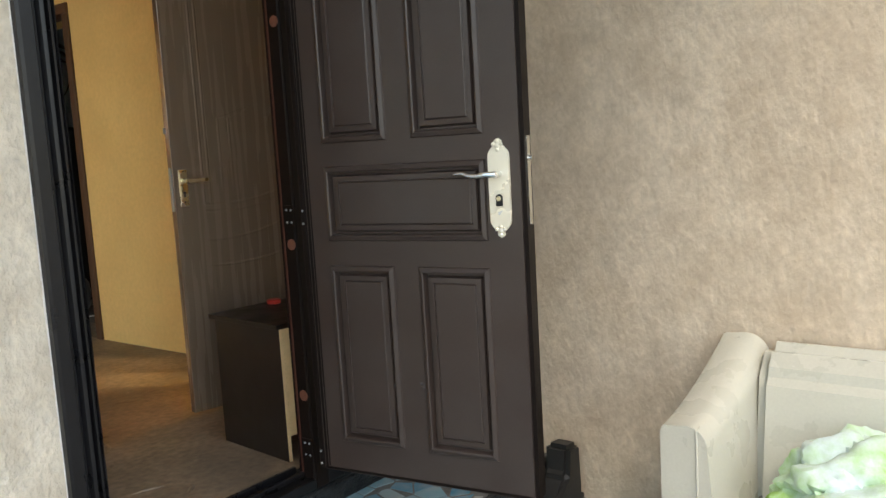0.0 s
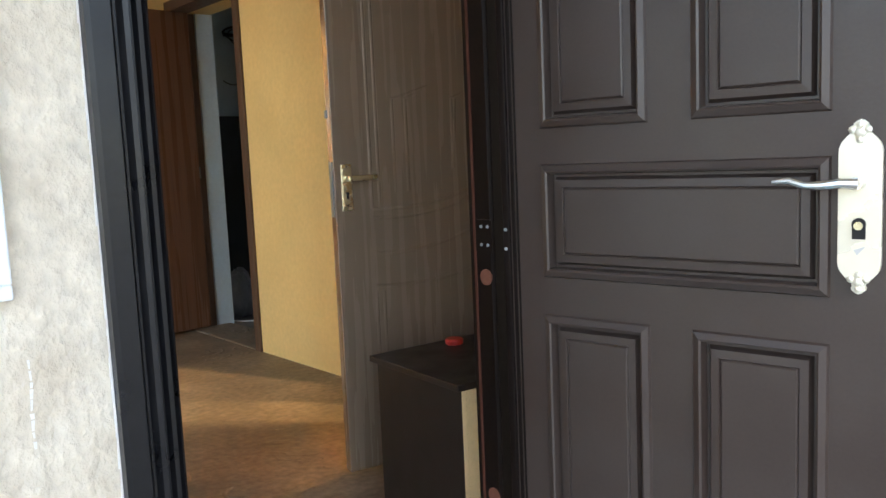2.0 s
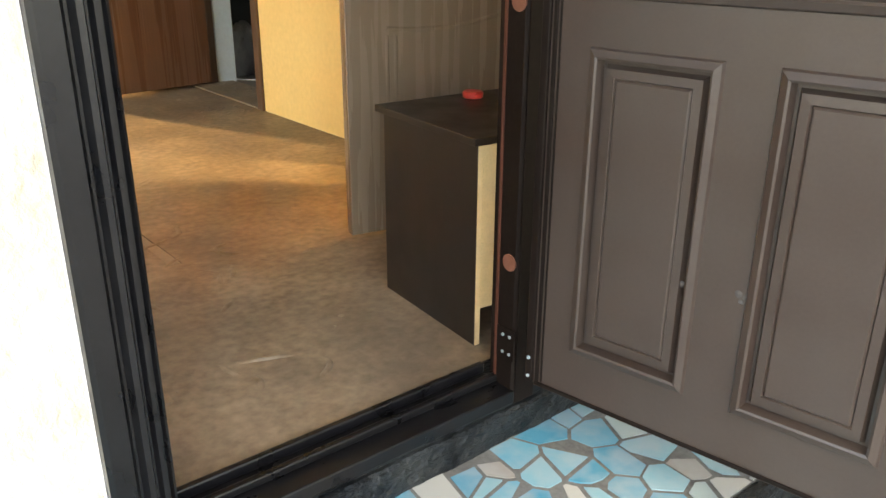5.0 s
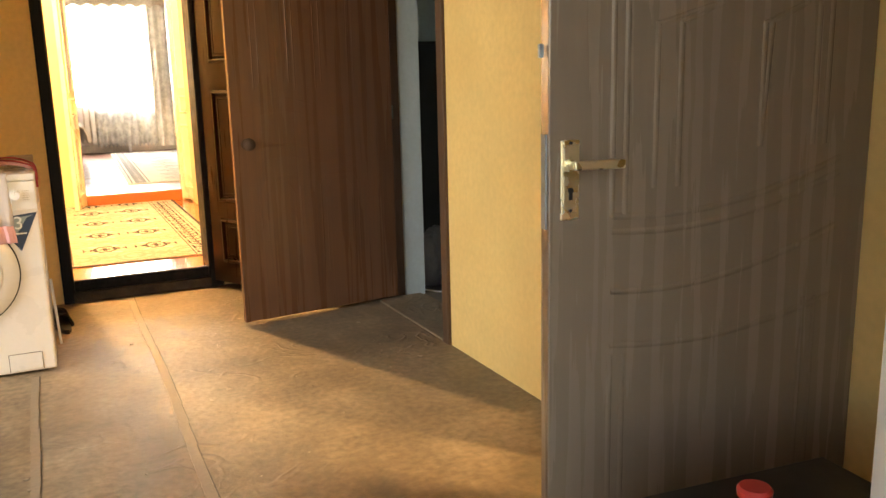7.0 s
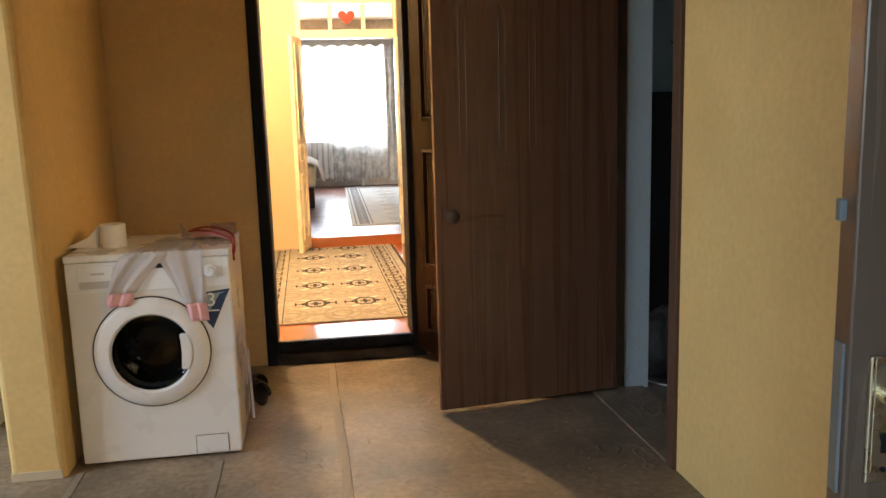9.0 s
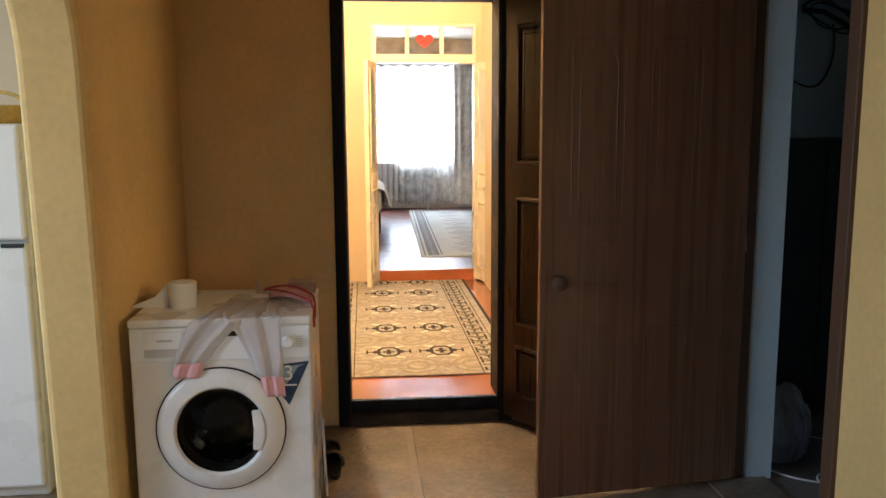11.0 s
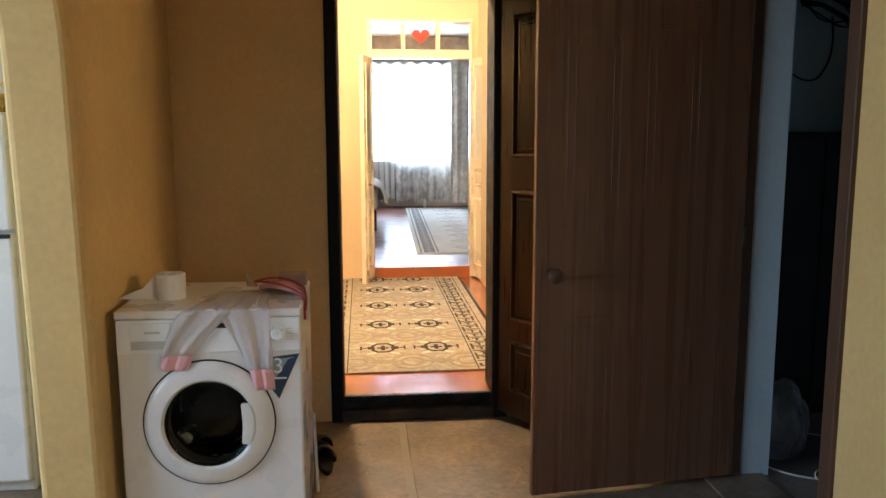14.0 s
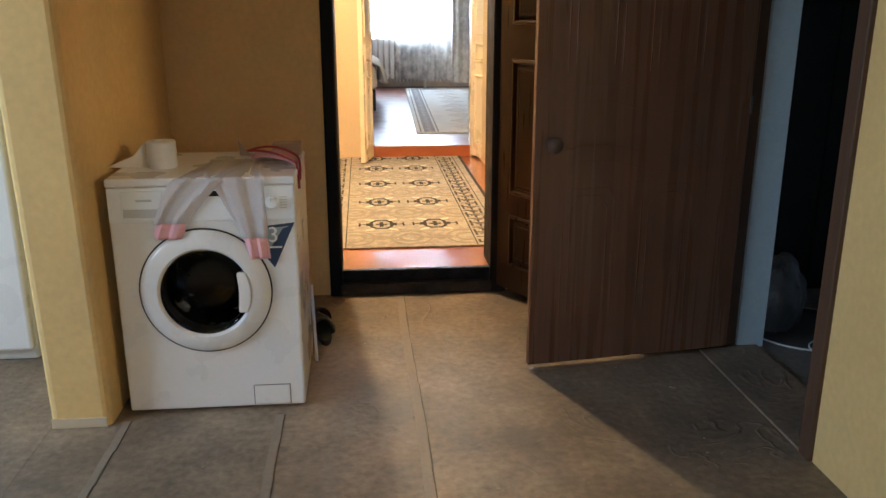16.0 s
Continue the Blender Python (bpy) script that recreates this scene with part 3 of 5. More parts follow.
# porch window
win = thing("window_1", Matrix(), "white plastic window with ribbed frame in the stucco wall", "window", kind="structure")
bm = bmesh.new()
for k, (o, d) in enumerate(((0.0, -0.030), (0.022, -0.024), (0.044, -0.018), (0.062, -0.006))):
    w = 0.022 if k < 3 else 0.03
    x0, x1, z0, z1 = WX0 - 0.09 + o, WX1 + 0.09 - o, WZ0 - 0.09 + o, WZ1 + 0.09 - o
    y0, y1 = YS + d, YS + 0.06 if k > 2 else YS - 0.0005
    for a in ((x0, x1, z0, z0 + w), (x0, x1, z1 - w, z1), (x0, x0 + w, z0 + w, z1 - w), (x1 - w, x1, z0 + w, z1 - w)):
        box(bm, a[0], a[1], y0, y1, a[2], a[3], bev=0.003)
part("window_frame", bm, PVC, win)
pane = part("pane", B(WX0 + 0.005, WX1 - 0.002, YS + 0.02, YS + 0.026, WZ0 + 0.003, WZ1 - 0.003), GLASS, win)
pane.visible_shadow = False
BROWNCURT = mat("brown_curtain", (0.17, 0.105, 0.055), 0.9, var=0.25, scale=6, fine=80, bump=0.2)


def curtain(x0, x1, z0, z1, y, waves, amp, n=120, hem=0.0):
    bm = bmesh.new()
    rows = []
    for j in range(9):
        f = j / 8
        row = []
        for i in range(n + 1):
            u = i / n
            a = amp * (0.6 + 0.4 * f)
            yy = y + a * math.sin(u * waves * 2 * math.pi + 0.6 * math.sin(u * 17)) + 0.3 * a * math.sin(u * waves * 5.3)
            zz = z1 + (z0 - z1) * f + (hem * abs(math.sin(u * n * 0.5 * math.pi / 4)) if j == 8 else 0)
            row.append(bm.verts.new((x0 + (x1 - x0) * u, yy, zz)))
        rows.append(row)
    for a, b in zip(rows, rows[1:]):
        for i in range(n):
            bm.faces.new((a[i], a[i + 1], b[i + 1], b[i]))
    return bm


ob = tagged(new("curtain", mesh_of("curtain", curtain(WX0 - 0.05, WX1 + 0.05, WZ0 - 0.1, WZ1 + 0.1, -4.30, 7, 0.02), BROWNCURT, True)), "brown curtain hanging behind the porch window", "curtain")
mod = ob.modifiers.new("thick", "SOLIDIFY")
mod.thickness = 0.004

# far doorway frame
fr = thing("door_frame", Matrix(), "black painted door frame of the corridor doorway", "door frame")
bm = prism(bmesh.new(), [(-0.062, -0.018), (-0.05, -0.024), (-0.012, -0.024), (-0.004, -0.016), (0.0, 0.0), (0.0, 0.205), (-0.06, 0.205), (-0.062, -0.001)], "z", 0.0, 2.092)
part("left_jamb", bm, SATIN, fr)
bm = prism(bmesh.new(), [(0.815, -0.018), (0.80, -0.024), (0.745, -0.024), (0.735, -0.016), (0.735, 0.205), (0.815, 0.205)], "z", 0.0, 2.092)
part("right_jamb", bm, SATIN, fr)
part("head", B(-0.062, 0.817, -0.024, 0.205, 2.092, 2.15, bev=0.004), SATIN, fr)
bm = B(0.0, 0.735, 0.0, 0.035, 0.06, 0.123, bev=0.006)
part("sill", bm, BLACKCEM, fr, "worn black threshold")
WORNSTEP = mat("worn_dark_step", (0.030, 0.025, 0.020), 0.8, var=0.5, scale=18, fine=70, bump=0.8, dirt=(0.12, 0.085, 0.055), dirt_amount=0.6, dist=0.012)
structure("step_corridor", B(-0.06, 0.815, -0.022, 0.2, -0.0, 0.058, bev=0.008), WORNSTEP, "chipped black cement step under the corridor door", "step")

# corridor door: dark panelled leaf
FD = Matrix.Translation((0.765, -0.03, 0)) @ Matrix.Rotation(math.atan2(-0.87, 0.49), 4, "Z")
fdoor = thing("corridor_door", FD, "dark brown panelled wooden door folded back, half hidden", "door")
FP = [(0.09, 0.33, 0.16, 0.42), (0.09, 0.33, 0.52, 1.15), (0.09, 0.33, 1.30, 1.95), (0.41, 0.65, 0.16, 0.42), (0.41, 0.65, 0.52, 1.15), (0.41, 0.65, 1.30, 1.95)]
part("leaf", leaf_with_panels(0.0, 0.74, 0.04, 2.09, 0.04, FP), DARKDOOR, fdoor)

# store-room door: flat leaf with pressed vertical lines
a = math.atan2(0.108, 0.858)
BD = Matrix.Translation((0.742, -0.963, 0)) @ Matrix.Rotation(a, 4, "Z")
bdoor = thing("store_door", BD, "chestnut film-covered door with pressed vertical lines, half open", "door")
bm = B(0.0, 0.865, 0.0, 0.030, 0.02, 2.012, bev=0.003)
leaf = part("leaf", bm, BROWNWOOD, bdoor)
bm = bmesh.new()


def ridge(bm, pts, r=0.0035):
    tube(bm, [(x, r * 2.7, z) for x, z in pts], r * 3.1, 20)


for x0, x1, z0, z1 in ((0.12, 0.33, 1.15, 1.80), (0.44, 0.65, 1.15, 1.80), (0.12, 0.33, 0.20, 0.72), (0.44, 0.65, 0.20, 0.72)):
    for i in (0.0, 0.03):
        ridge(bm, [(x0 + i, z0 + i), (x0 + i, z1 - 0.05 - i), (x0 + i + 0.03, z1 - i), (x1 - i - 0.03, z1 - i), (x1 - i, z1 - i - 0.05), (x1 - i, z0 + i)], 0.0020)
for z in (0.80, 0.86, 1.02, 1.08):
    ridge(bm, [(0.10 + 0.57 * k / 16, z + 0.025 * math.sin(k / 16 * 2 * math.pi)) for k in range(17)], 0.0013)
part("pressed_moulding", bm, BROWNWOOD, bdoor)
bm = lathe(bmesh.new(), [(0.024, 0), (0.024, 0.006), (0.012, 0.010), (0.010, 0.03), (0.022, 0.036), (0.030, 0.048), (0.028, 0.060), (0.016, 0.068), (0, 0.069)], (0.062, 0.0, 0.895), "y", 24)
part("knob", bm, TRIMWOOD, bdoor, "round brown door knob", smooth=True)
part("hinge", B(0.862, 0.870, -0.004, 0.026, 0.98, 1.05), CHROME, bdoor)

cf = thing("door_frame", Matrix(), "brown wooden frame of the store-room doorway", "door frame")
part("right_jamb", B(XE - 0.016, 1.62, CY0 - 0.06, CY0 + 0.0, 0, CZ, bev=0.004), TRIMWOOD, cf)
part("left_jamb", B(XE - 0.016, 1.66, CY1, CY1 + 0.045, 0, CZ, bev=0.004), TRIMWOOD, cf)
part("head", B(XE - 0.016, 1.62, CY0 - 0.06, CY1 + 0.045, CZ, CZ + 0.062, bev=0.004), TRIMWOOD, cf)
part("sill", B(XE - 0.01, 1.75, CY0, CY1, 0.0, 0.010, bev=0.004), LINO, cf, "dusty worn threshold")
bm = B(1.661, 1.775, CY1 - 0.012, CY1 + 0.0045, 0.0, CZ)
structure("trim_store", bm, SHADEWHITE, "whitewashed reveal of the store-room doorway, tinted blue for shade", "reveal")

# side-room door: brown film door with brass lever
GD = Matrix.Translation((0.800, -3.612, 0)) @ Matrix.Rotation(math.atan2(-0.135, 0.70), 4, "Z")
gdoor = thing("room_door", GD, "grey-brown film-covered interior door with pressed curves, open", "door")
part("leaf", B(0.0, 0.71, 0.0, 0.04, 0.018, 2.02, bev=0.003), GREYWOOD, gdoor)
bm = bmesh.new()


def curve_line(bm, x0, x1, z, amp, r=0.0046):
    ridge(bm, [(x0 + (x1 - x0) * k / 20, z + amp * (k / 20) ** 1.5 - 0.02 * math.sin(math.pi * k / 20)) for k in range(21)], r)


for i in (0.0, 0.028):
    ridge(bm, [(0.13 + i, 0.90), (0.13 + i, 1.86 - i), (0.60 - i, 1.86 - i), (0.60 - i, 1.02)], 0.0042)
    ridge(bm, [(0.13 + i, 0.16 + i), (0.13 + i, 0.62), ], 0.0042)
    ridge(bm, [(0.13 + i, 0.16 + i), (0.60 - i, 0.16 + i), (0.60 - i, 0.70)], 0.0042)
for i in (0.0, 0.05):
    ridge(bm, [(0.22 + i, 0.95), (0.22 + i, 1.26), (0.36, 1.30)], 0.0042)
    ridge(bm, [(0.45, 1.02), (0.45 + i * 0.3, 1.26), (0.55, 1.30)], 0.0042)
for z, am in ((0.90, 0.09), (0.87, 0.09), (0.75, 0.10), (0.64, 0.06)):
    curve_line(bm, 0.13, 0.64, z, am)
part("pressed_moulding", bm, GREYWOOD, gdoor)
bm = B(0.022, 0.060, -0.006, 0.0, 0.898, 1.049, bev=0.0025)
gplate = part("handle_plate", bm, BRASS, gdoor, "pale brass lever plate")
bm = bmesh.new()
box(bm, 0.027, 0.055, -0.0075, -0.0055, 0.912, 1.05, bev=0.001)
part("plate_field", bm, BRASS, gplate)
bm = bmesh.new()
cyl(bm, (0.041, -0.0085, 0.955), 0.0055, 0.003, "y", 14)
box(bm, 0.0375, 0.0445, -0.0098, -0.0070, 0.937, 0.955)
for z in (0.917, 1.044):
    cyl(bm, (0.041, -0.0085, z), 0.003, 0.003, "y", 10)
part("keyhole", bm, DARK, gplate)
bm = bmesh.new()
cyl(bm, (0.041, -0.022, 1.004), 0.0095, 0.034, "y", 18)
box(bm, 0.033, 0.135, -0.046, -0.034, 0.996, 1.013, bev=0.0028)
part("lever", bm, BRASS, gdoor, "flat brass lever handle")
bm = B(-0.0035, 0.0, 0.010, 0.030, 0.88, 1.06)
box(bm, -0.012, -0.0035, 0.014, 0.026, 1.20, 1.225, bev=0.002)
part("strike_plate", bm, GREY, gdoor)

# nightstand turned with its back to the entry wall
ns = thing("nightstand", Matrix.Translation((0.644, -4.361, 0)) @ Matrix.Rotation(math.atan2(-0.038, 0.416), 4, "Z"), "small black laminate nightstand with raw pale back panel", "nightstand")
part("side_panel", B(0.0, 0.016, 0.0, 0.40, 0.0, 0.482), BLACKBOARD, ns)
part("side_panel", B(0.424, 0.44, 0.0, 0.40, 0.0, 0.482), BLACKBOARD, ns)
part("edge_band", B(0.001, 0.015, -0.0012, -0.0002, 0.0, 0.482), PALEBOARD, ns, "pale raw board edge")
part("top", B(-0.012, 0.452, -0.006, 0.425, 0.4825, 0.5, bev=0.002), BLACKBOARD, ns)
part("back_panel", B(0.0165, 0.4235, 0.004, 0.010, 0.09, 0.482), PALEBOARD, ns, "pale hardboard back panel")
part("drawer_front", B(0.0165, 0.4235, 0.385, 0.40, 0.27, 0.475, bev=0.002), BLACKBOARD, ns)
part("drawer_front", B(0.0165, 0.4235, 0.385, 0.40, 0.06, 0.262, bev=0.002), BLACKBOARD, ns)
bm = lathe(bmesh.new(), [(0, 0), (0.022, 0), (0.027, 0.003), (0.028, 0.014), (0.024, 0.019), (0, 0.020)], (0.919, -4.03, 0.5005), "z", 24)
tagged(new("jar_lid", mesh_of("jar_lid", bm, RED, True)), "small round red plastic lid lying on the nightstand", "lid")


# ---- corridor ----
dd = thing("double_door", Matrix(), "cream double door standing open under a three-pane transom", "door")
bm = bmesh.new()
F0, F1 = CYE - 0.02, CYE + 0.10
box(bm, 0.161, 0.205, F0, F1, CF, 2.36, bev=0.004)
box(bm, 1.05, 1.068, F0, F1, CF, 2.36, bev=0.004)
box(bm, 0.205, 1.05, F0, F1, 2.335, 2.36, bev=0.004)
box(bm, 0.205, 1.05, F0, F1, 2.03, 2.105, bev=0.006)
box(bm, 0.457, 0.489, F0 + 0.01, F1, 2.105, 2.335, bev=0.003)
box(bm, 0.757, 0.789, F0 + 0.01, F1, 2.105, 2.335, bev=0.003)
CREAMGLOSS = mat("cream_gloss_paint", (0.80, 0.74, 0.60), 0.3, var=0.04, scale=5, fine=60, bump=0.04)
part("frame", bm, CREAMGLOSS, dd)
FROST = glass("frosted_glass", (0.95, 0.95, 0.92), 0.35)
for x0, x1 in ((0.205, 0.457), (0.489, 0.757), (0.789, 1.05)):
    p = part("pane", B(x0, x1, CYE + 0.03, CYE + 0.036, 2.105, 2.335), GLASS, dd)
    p.visible_shadow = False
# a paper heart on the middle pane
pts = []
for k in range(40):
    a = 2 * math.pi * k / 40
    pts.append((0.624 + 0.0047 * 16 * math.sin(a) ** 3, 2.222 + 0.0043 * (13 * math.cos(a) - 5 * math.cos(2 * a) - 2 * math.cos(3 * a) - math.cos(4 * a))))
HEART = mat("red_paper", (0.62, 0.05, 0.035), 0.7, var=0.05, bump=0.03)
part("heart_sticker", prism(bmesh.new(), pts, "y", CYE + 0.022, CYE + 0.0295), HEART, dd, "red paper heart stuck on the glass")


def door_leaf(m, w):
    lf = part("leaf", leaf_with_panels(0.0, w, CF + 0.02, 2.03, 0.035, [(0.07, w - 0.07, CF + 0.12, CF + 0.72), (0.07, w - 0.07, CF + 0.82, CF + 0.98)]), CREAMGLOSS, dd)
    lf.matrix_local = m
    p = part("pane", B(0.09, w - 0.09, -0.003, -0.001, CF + 1.05, 1.96), FROST, lf)
    p.visible_shadow = False
    part("glazing_bead", box(box(B(0.075, 0.09, -0.008, -0.0005, CF + 1.035, 1.975), w - 0.09, w - 0.075, -0.008, -0.0005, CF + 1.035, 1.975), 0.09, w - 0.09, -0.008, -0.0005, CF + 1.035, CF + 1.05), CREAMGLOSS, lf)


door_leaf(Matrix.Translation((1.165, 2.86, 0)) @ Matrix.Rotation(math.atan2(0.37, -0.11), 4, "Z") @ Matrix.Diagonal((1, -1, 1, 1)), 0.38)
door_leaf(Matrix.Translation((0.205, 3.225, 0)) @ Matrix.Rotation(math.atan2(-0.34, -0.075), 4, "Z") @ Matrix.Diagonal((1, -1, 1, 1)), 0.36)
structure("trim_step", B(0.2, 1.055, CYE - 0.012, CYE + 0.0045, CF, BF + 0.004, bev=0.003), REDFLOOR, "red-brown painted bedroom threshold", "threshold")

# patterned runner
run = thing("carpet_runner", Matrix(), "beige corridor runner with dark medallions and a patterned border", "carpet")
WOOL = mat("beige_wool", (0.34, 0.315, 0.27), 0.95, var=0.5, scale=26, fine=160, bump=0.35)
WOOLD = mat("dark_wool", (0.022, 0.02, 0.018), 0.95, var=0.25, scale=30, fine=160, bump=0.35)
WOOLB = mat("tan_wool", (0.27, 0.245, 0.195), 0.95, var=0.25, scale=25, fine=160, bump=0.35)
WOOLL = mat("cream_wool", (0.62, 0.58, 0.50), 0.95, var=0.12, scale=30, fine=160, bump=0.35)
CX0, CX1, CYA, CYB = -0.21, 0.955, 0.385, 3.215
part("woven_field", B(CX0, CX1, CYA, CYB, CF, CF + 0.009, bev=0.003), WOOL, run)
bm = bmesh.new()
zt = CF + 0.0092
for x0, x1 in ((CX0, CX0 + 0.018), (CX1 - 0.022, CX1), (0.005, 0.011), (0.727, 0.733), (-0.155, -0.150), (0.88, 0.885)):
    box(bm, x0, x1, CYA + 0.002, CYB - 0.002, zt, zt + 0.001)
# zigzag figures in the side borders
for xa in (-0.145, 0.745):
    y = CYA + 0.05
    k = 0
    while y < CYB - 0.12:
        for dx, dy, w, h in ((0.0, 0.0, 0.115, 0.012), (0.0, 0.012, 0.014, 0.05), (0.05, 0.03, 0.014, 0.06), (0.10, 0.045, 0.014, 0.05), (0.035, 0.075, 0.05, 0.012)):
            sx = dx if k % 2 == 0 else 0.115 - dx - w
            box(bm, xa + sx, xa + sx + w, y + dy, y + dy + h, zt, zt + 0.0012)
        y += 0.105
        k += 1
part("border_figure", bm, WOOLD, run, "dark woven border lines and zigzags")["kind"] = "stuff"


def medallion(cx, cy):
    """An eight-sided woven ring with an arm on either side, and a small cross inside."""
    o = [(0.072, 0.030), (0.092, 0.030), (0.092, 0.008), (0.125, 0.008), (0.125, 0.040), (0.137, 0.040), (0.137, -0.040), (0.125, -0.040), (0.125, -0.008), (0.092, -0.008), (0.092, -0.030), (0.072, -0.030), (0.066, -0.062), (0.036, -0.105)]
    outer = o + [(-x, y) for x, y in reversed(o[-1:] )] + [(-x, y) for x, y in reversed(o[:-1])]
    outer += [(-0.066, 0.062), (-0.036, 0.105), (0.036, 0.105), (0.066, 0.062)]
    inner = [(0.050, 0.045), (0.028, 0.078), (-0.028, 0.078), (-0.050, 0.045), (-0.050, -0.045), (-0.028, -0.078), (0.028, -0.078), (0.050, -0.045)]
    bm = bmesh.new()
    hi = []
    for loop_ in (outer, inner):
        vs = [bm.verts.new((cx + x, cy + y, zt + 0.0012)) for x, y in loop_]
        hi += [bm.edges.new((vs[k], vs[(k + 1) % len(vs)])) for k in range(len(vs))]
    bmesh.ops.triangle_fill(bm, edges=hi, use_beauty=True, normal=(0, 0, 1))
    plus = [(0.012, 0.012), (0.034, 0.012), (0.034, -0.012), (0.012, -0.012), (0.012, -0.05), (-0.012, -0.05), (-0.012, -0.012), (-0.034, -0.012), (-0.034, 0.012), (-0.012, 0.012), (-0.012, 0.05), (0.012, 0.05)]
    prism(bm, [(cx + x, cy + y) for x, y in plus], "z", zt, zt + 0.0012)
    return bm


for j in range(5):
    for cx in (0.213, 0.535):
        part("medallion", medallion(cx, 0.87 + 0.597 * j if j < 4 else 3.12), WOOLD, run)
bm = bmesh.new()
for j in range(5):
    cy = 0.57 + 0.597 * j
    for cx in (0.053, 0.374, 0.695):
        for r, w in ((0.13, 0.016), (0.075, 0.022)):
            n = 20
            for k in range(n):
                a0, a1 = 2 * math.pi * k / n, 2 * math.pi * (k + 1) / n
                q = []
                for a, rr in ((a0, r), (a1, r), (a1, r - w), (a0, r - w)):
                    q.append((min(0.722, max(0.016, cx + rr * math.cos(a) * 0.95)), max(CYA + 0.01, min(CYB - 0.01, cy + rr * math.sin(a) * 1.15))))
                if abs(q[0][0] - q[2][0]) > 1e-4 and abs(q[0][1] - q[2][1]) > 1e-4:
                    prism(bm, q, "z", zt, zt + 0.0008)
    for cx in (0.213, 0.535):
        prism(bm, [(cx - 0.10, cy), (cx, cy + 0.045), (cx + 0.10, cy), (cx, cy - 0.045)], "z", zt, zt + 0.0007)
part("scroll_figure", bm, WOOLB, run, "tan woven scrolls and diamonds")["kind"] = "stuff"
bm = bmesh.new()
for j in range(5):
    for cx in (0.213, 0.535):
        cy = 0.87 + 0.597 * j
        for s in (-1, 1):
            for t in (-1, 1):
                prism(bm, [(cx + s * 0.03, cy + t * 0.075), (cx + s * 0.09, cy + t * 0.11), (cx + s * 0.10, cy + t * 0.14), (cx + s * 0.05, cy + t * 0.125)], "z", zt, zt + 0.0007) if cy + 0.15 < CYB else None
part("leaf_figure", bm, WOOLL, run, "cream woven leaf shapes")["kind"] = "stuff"

# corridor ceiling lamp
cl = thing("ceiling_lamp", Matrix.Translation((-0.13, 1.30, 2.95)), "bare warm bulb hanging from the corridor ceiling", "ceiling lamp")
bm = cyl(bmesh.new(), (0, 0, -0.01), 0.03, 0.019)
cyl(bm, (0, 0, -0.03), 0.012, 0.02)
part("socket", bm, WHITE, cl)
BULB = bpy.data.materials.new("lit_bulb")
BULB.use_nodes = True
BULB.node_tree.nodes["Principled BSDF"].inputs["Emission Color"].default_value = (1.0, 0.78, 0.45, 1)
BULB.node_tree.nodes["Principled BSDF"].inputs["Emission Strength"].default_value = 8
part("bulb", lathe(bmesh.new(), [(0.0, -0.047), (0.015, -0.045), (0.022, -0.038), (0.016, -0.03), (0.012, -0.02), (0, -0.02)], (0, 0, 0)), BULB, cl, "glowing warm glass bulb", smooth=True)

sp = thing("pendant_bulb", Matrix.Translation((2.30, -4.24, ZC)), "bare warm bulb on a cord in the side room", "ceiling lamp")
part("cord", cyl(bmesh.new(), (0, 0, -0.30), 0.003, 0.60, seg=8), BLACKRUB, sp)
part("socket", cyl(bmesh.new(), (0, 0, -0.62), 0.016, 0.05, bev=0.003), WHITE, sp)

# ---- bedroom ----
BACK = bpy.data.materials.new("daylight_backdrop")
BACK.use_nodes = True
nt = BACK.node_tree
em = nt.nodes.new("ShaderNodeEmission")
em.inputs["Color"].default_value, em.inputs["Strength"].default_value = (0.93, 0.97, 1.0, 1), 5.0
nt.links.new(em.outputs[0], nt.nodes["Material Output"].inputs["Surface"])
structure("backdrop", B(-6, 8, 12.0, 12.05, -2, 8), BACK, "bright overcast daylight outside the bedroom window", "sky")
w2 = thing("window_2", Matrix(), "white wooden bedroom window with two sashes", "window", kind="structure")
bm = bmesh.new()
for x0, x1, z0, z1 in ((BX0, BX1, BZ0, BZ0 + 0.06), (BX0, BX1, BZ1 - 0.06, BZ1), (BX0, BX0 + 0.06, BZ0 + 0.06, BZ1 - 0.06), (BX1 - 0.06, BX1, BZ0 + 0.06, BZ1 - 0.06), (0.70, 0.76, BZ0 + 0.06, BZ1 - 0.06)):
    box(bm, x0, x1, 9.04, 9.10, z0, z1, bev=0.004)
part("window_frame", bm, WHITE, w2)
for x0, x1 in ((BX0 + 0.06, 0.70), (0.76, BX1 - 0.06)):
    p = part("pane", B(x0, x1, 9.065, 9.07, BZ0 + 0.06, BZ1 - 0.06), GLASS, w2)
    p.visible_shadow = False
part("window_sill", B(BX0 - 0.05, BX1 + 0.05, 8.86, 9.0, BZ0 - 0.04, BZ0, bev=0.006), WHITE, w2)

SHEER = bpy.data.materials.new("sheer_lace")
SHEER.use_nodes = True
nt = SHEER.node_tree
N, L = nt.nodes, nt.links
N.remove(N["Principled BSDF"])
tl = N.new("ShaderNodeBsdfTranslucent")
df = N.new("ShaderNodeBsdfDiffuse")
tr = N.new("ShaderNodeBsdfTransparent")
tl.inputs["Color"].default_value = (0.80, 0.80, 0.78, 1)
df.inputs["Color"].default_value = (0.72, 0.68, 0.62, 1)
m1, m2 = N.new("ShaderNodeMixShader"), N.new("ShaderNodeMixShader")
no = N.new("ShaderNodeTexNoise")
no.inputs["Scale"].default_value = 9
tcn = N.new("ShaderNodeTexCoord")
L.new(tcn.outputs["Object"], no.inputs["Vector"])
rm = N.new("ShaderNodeMapRange")
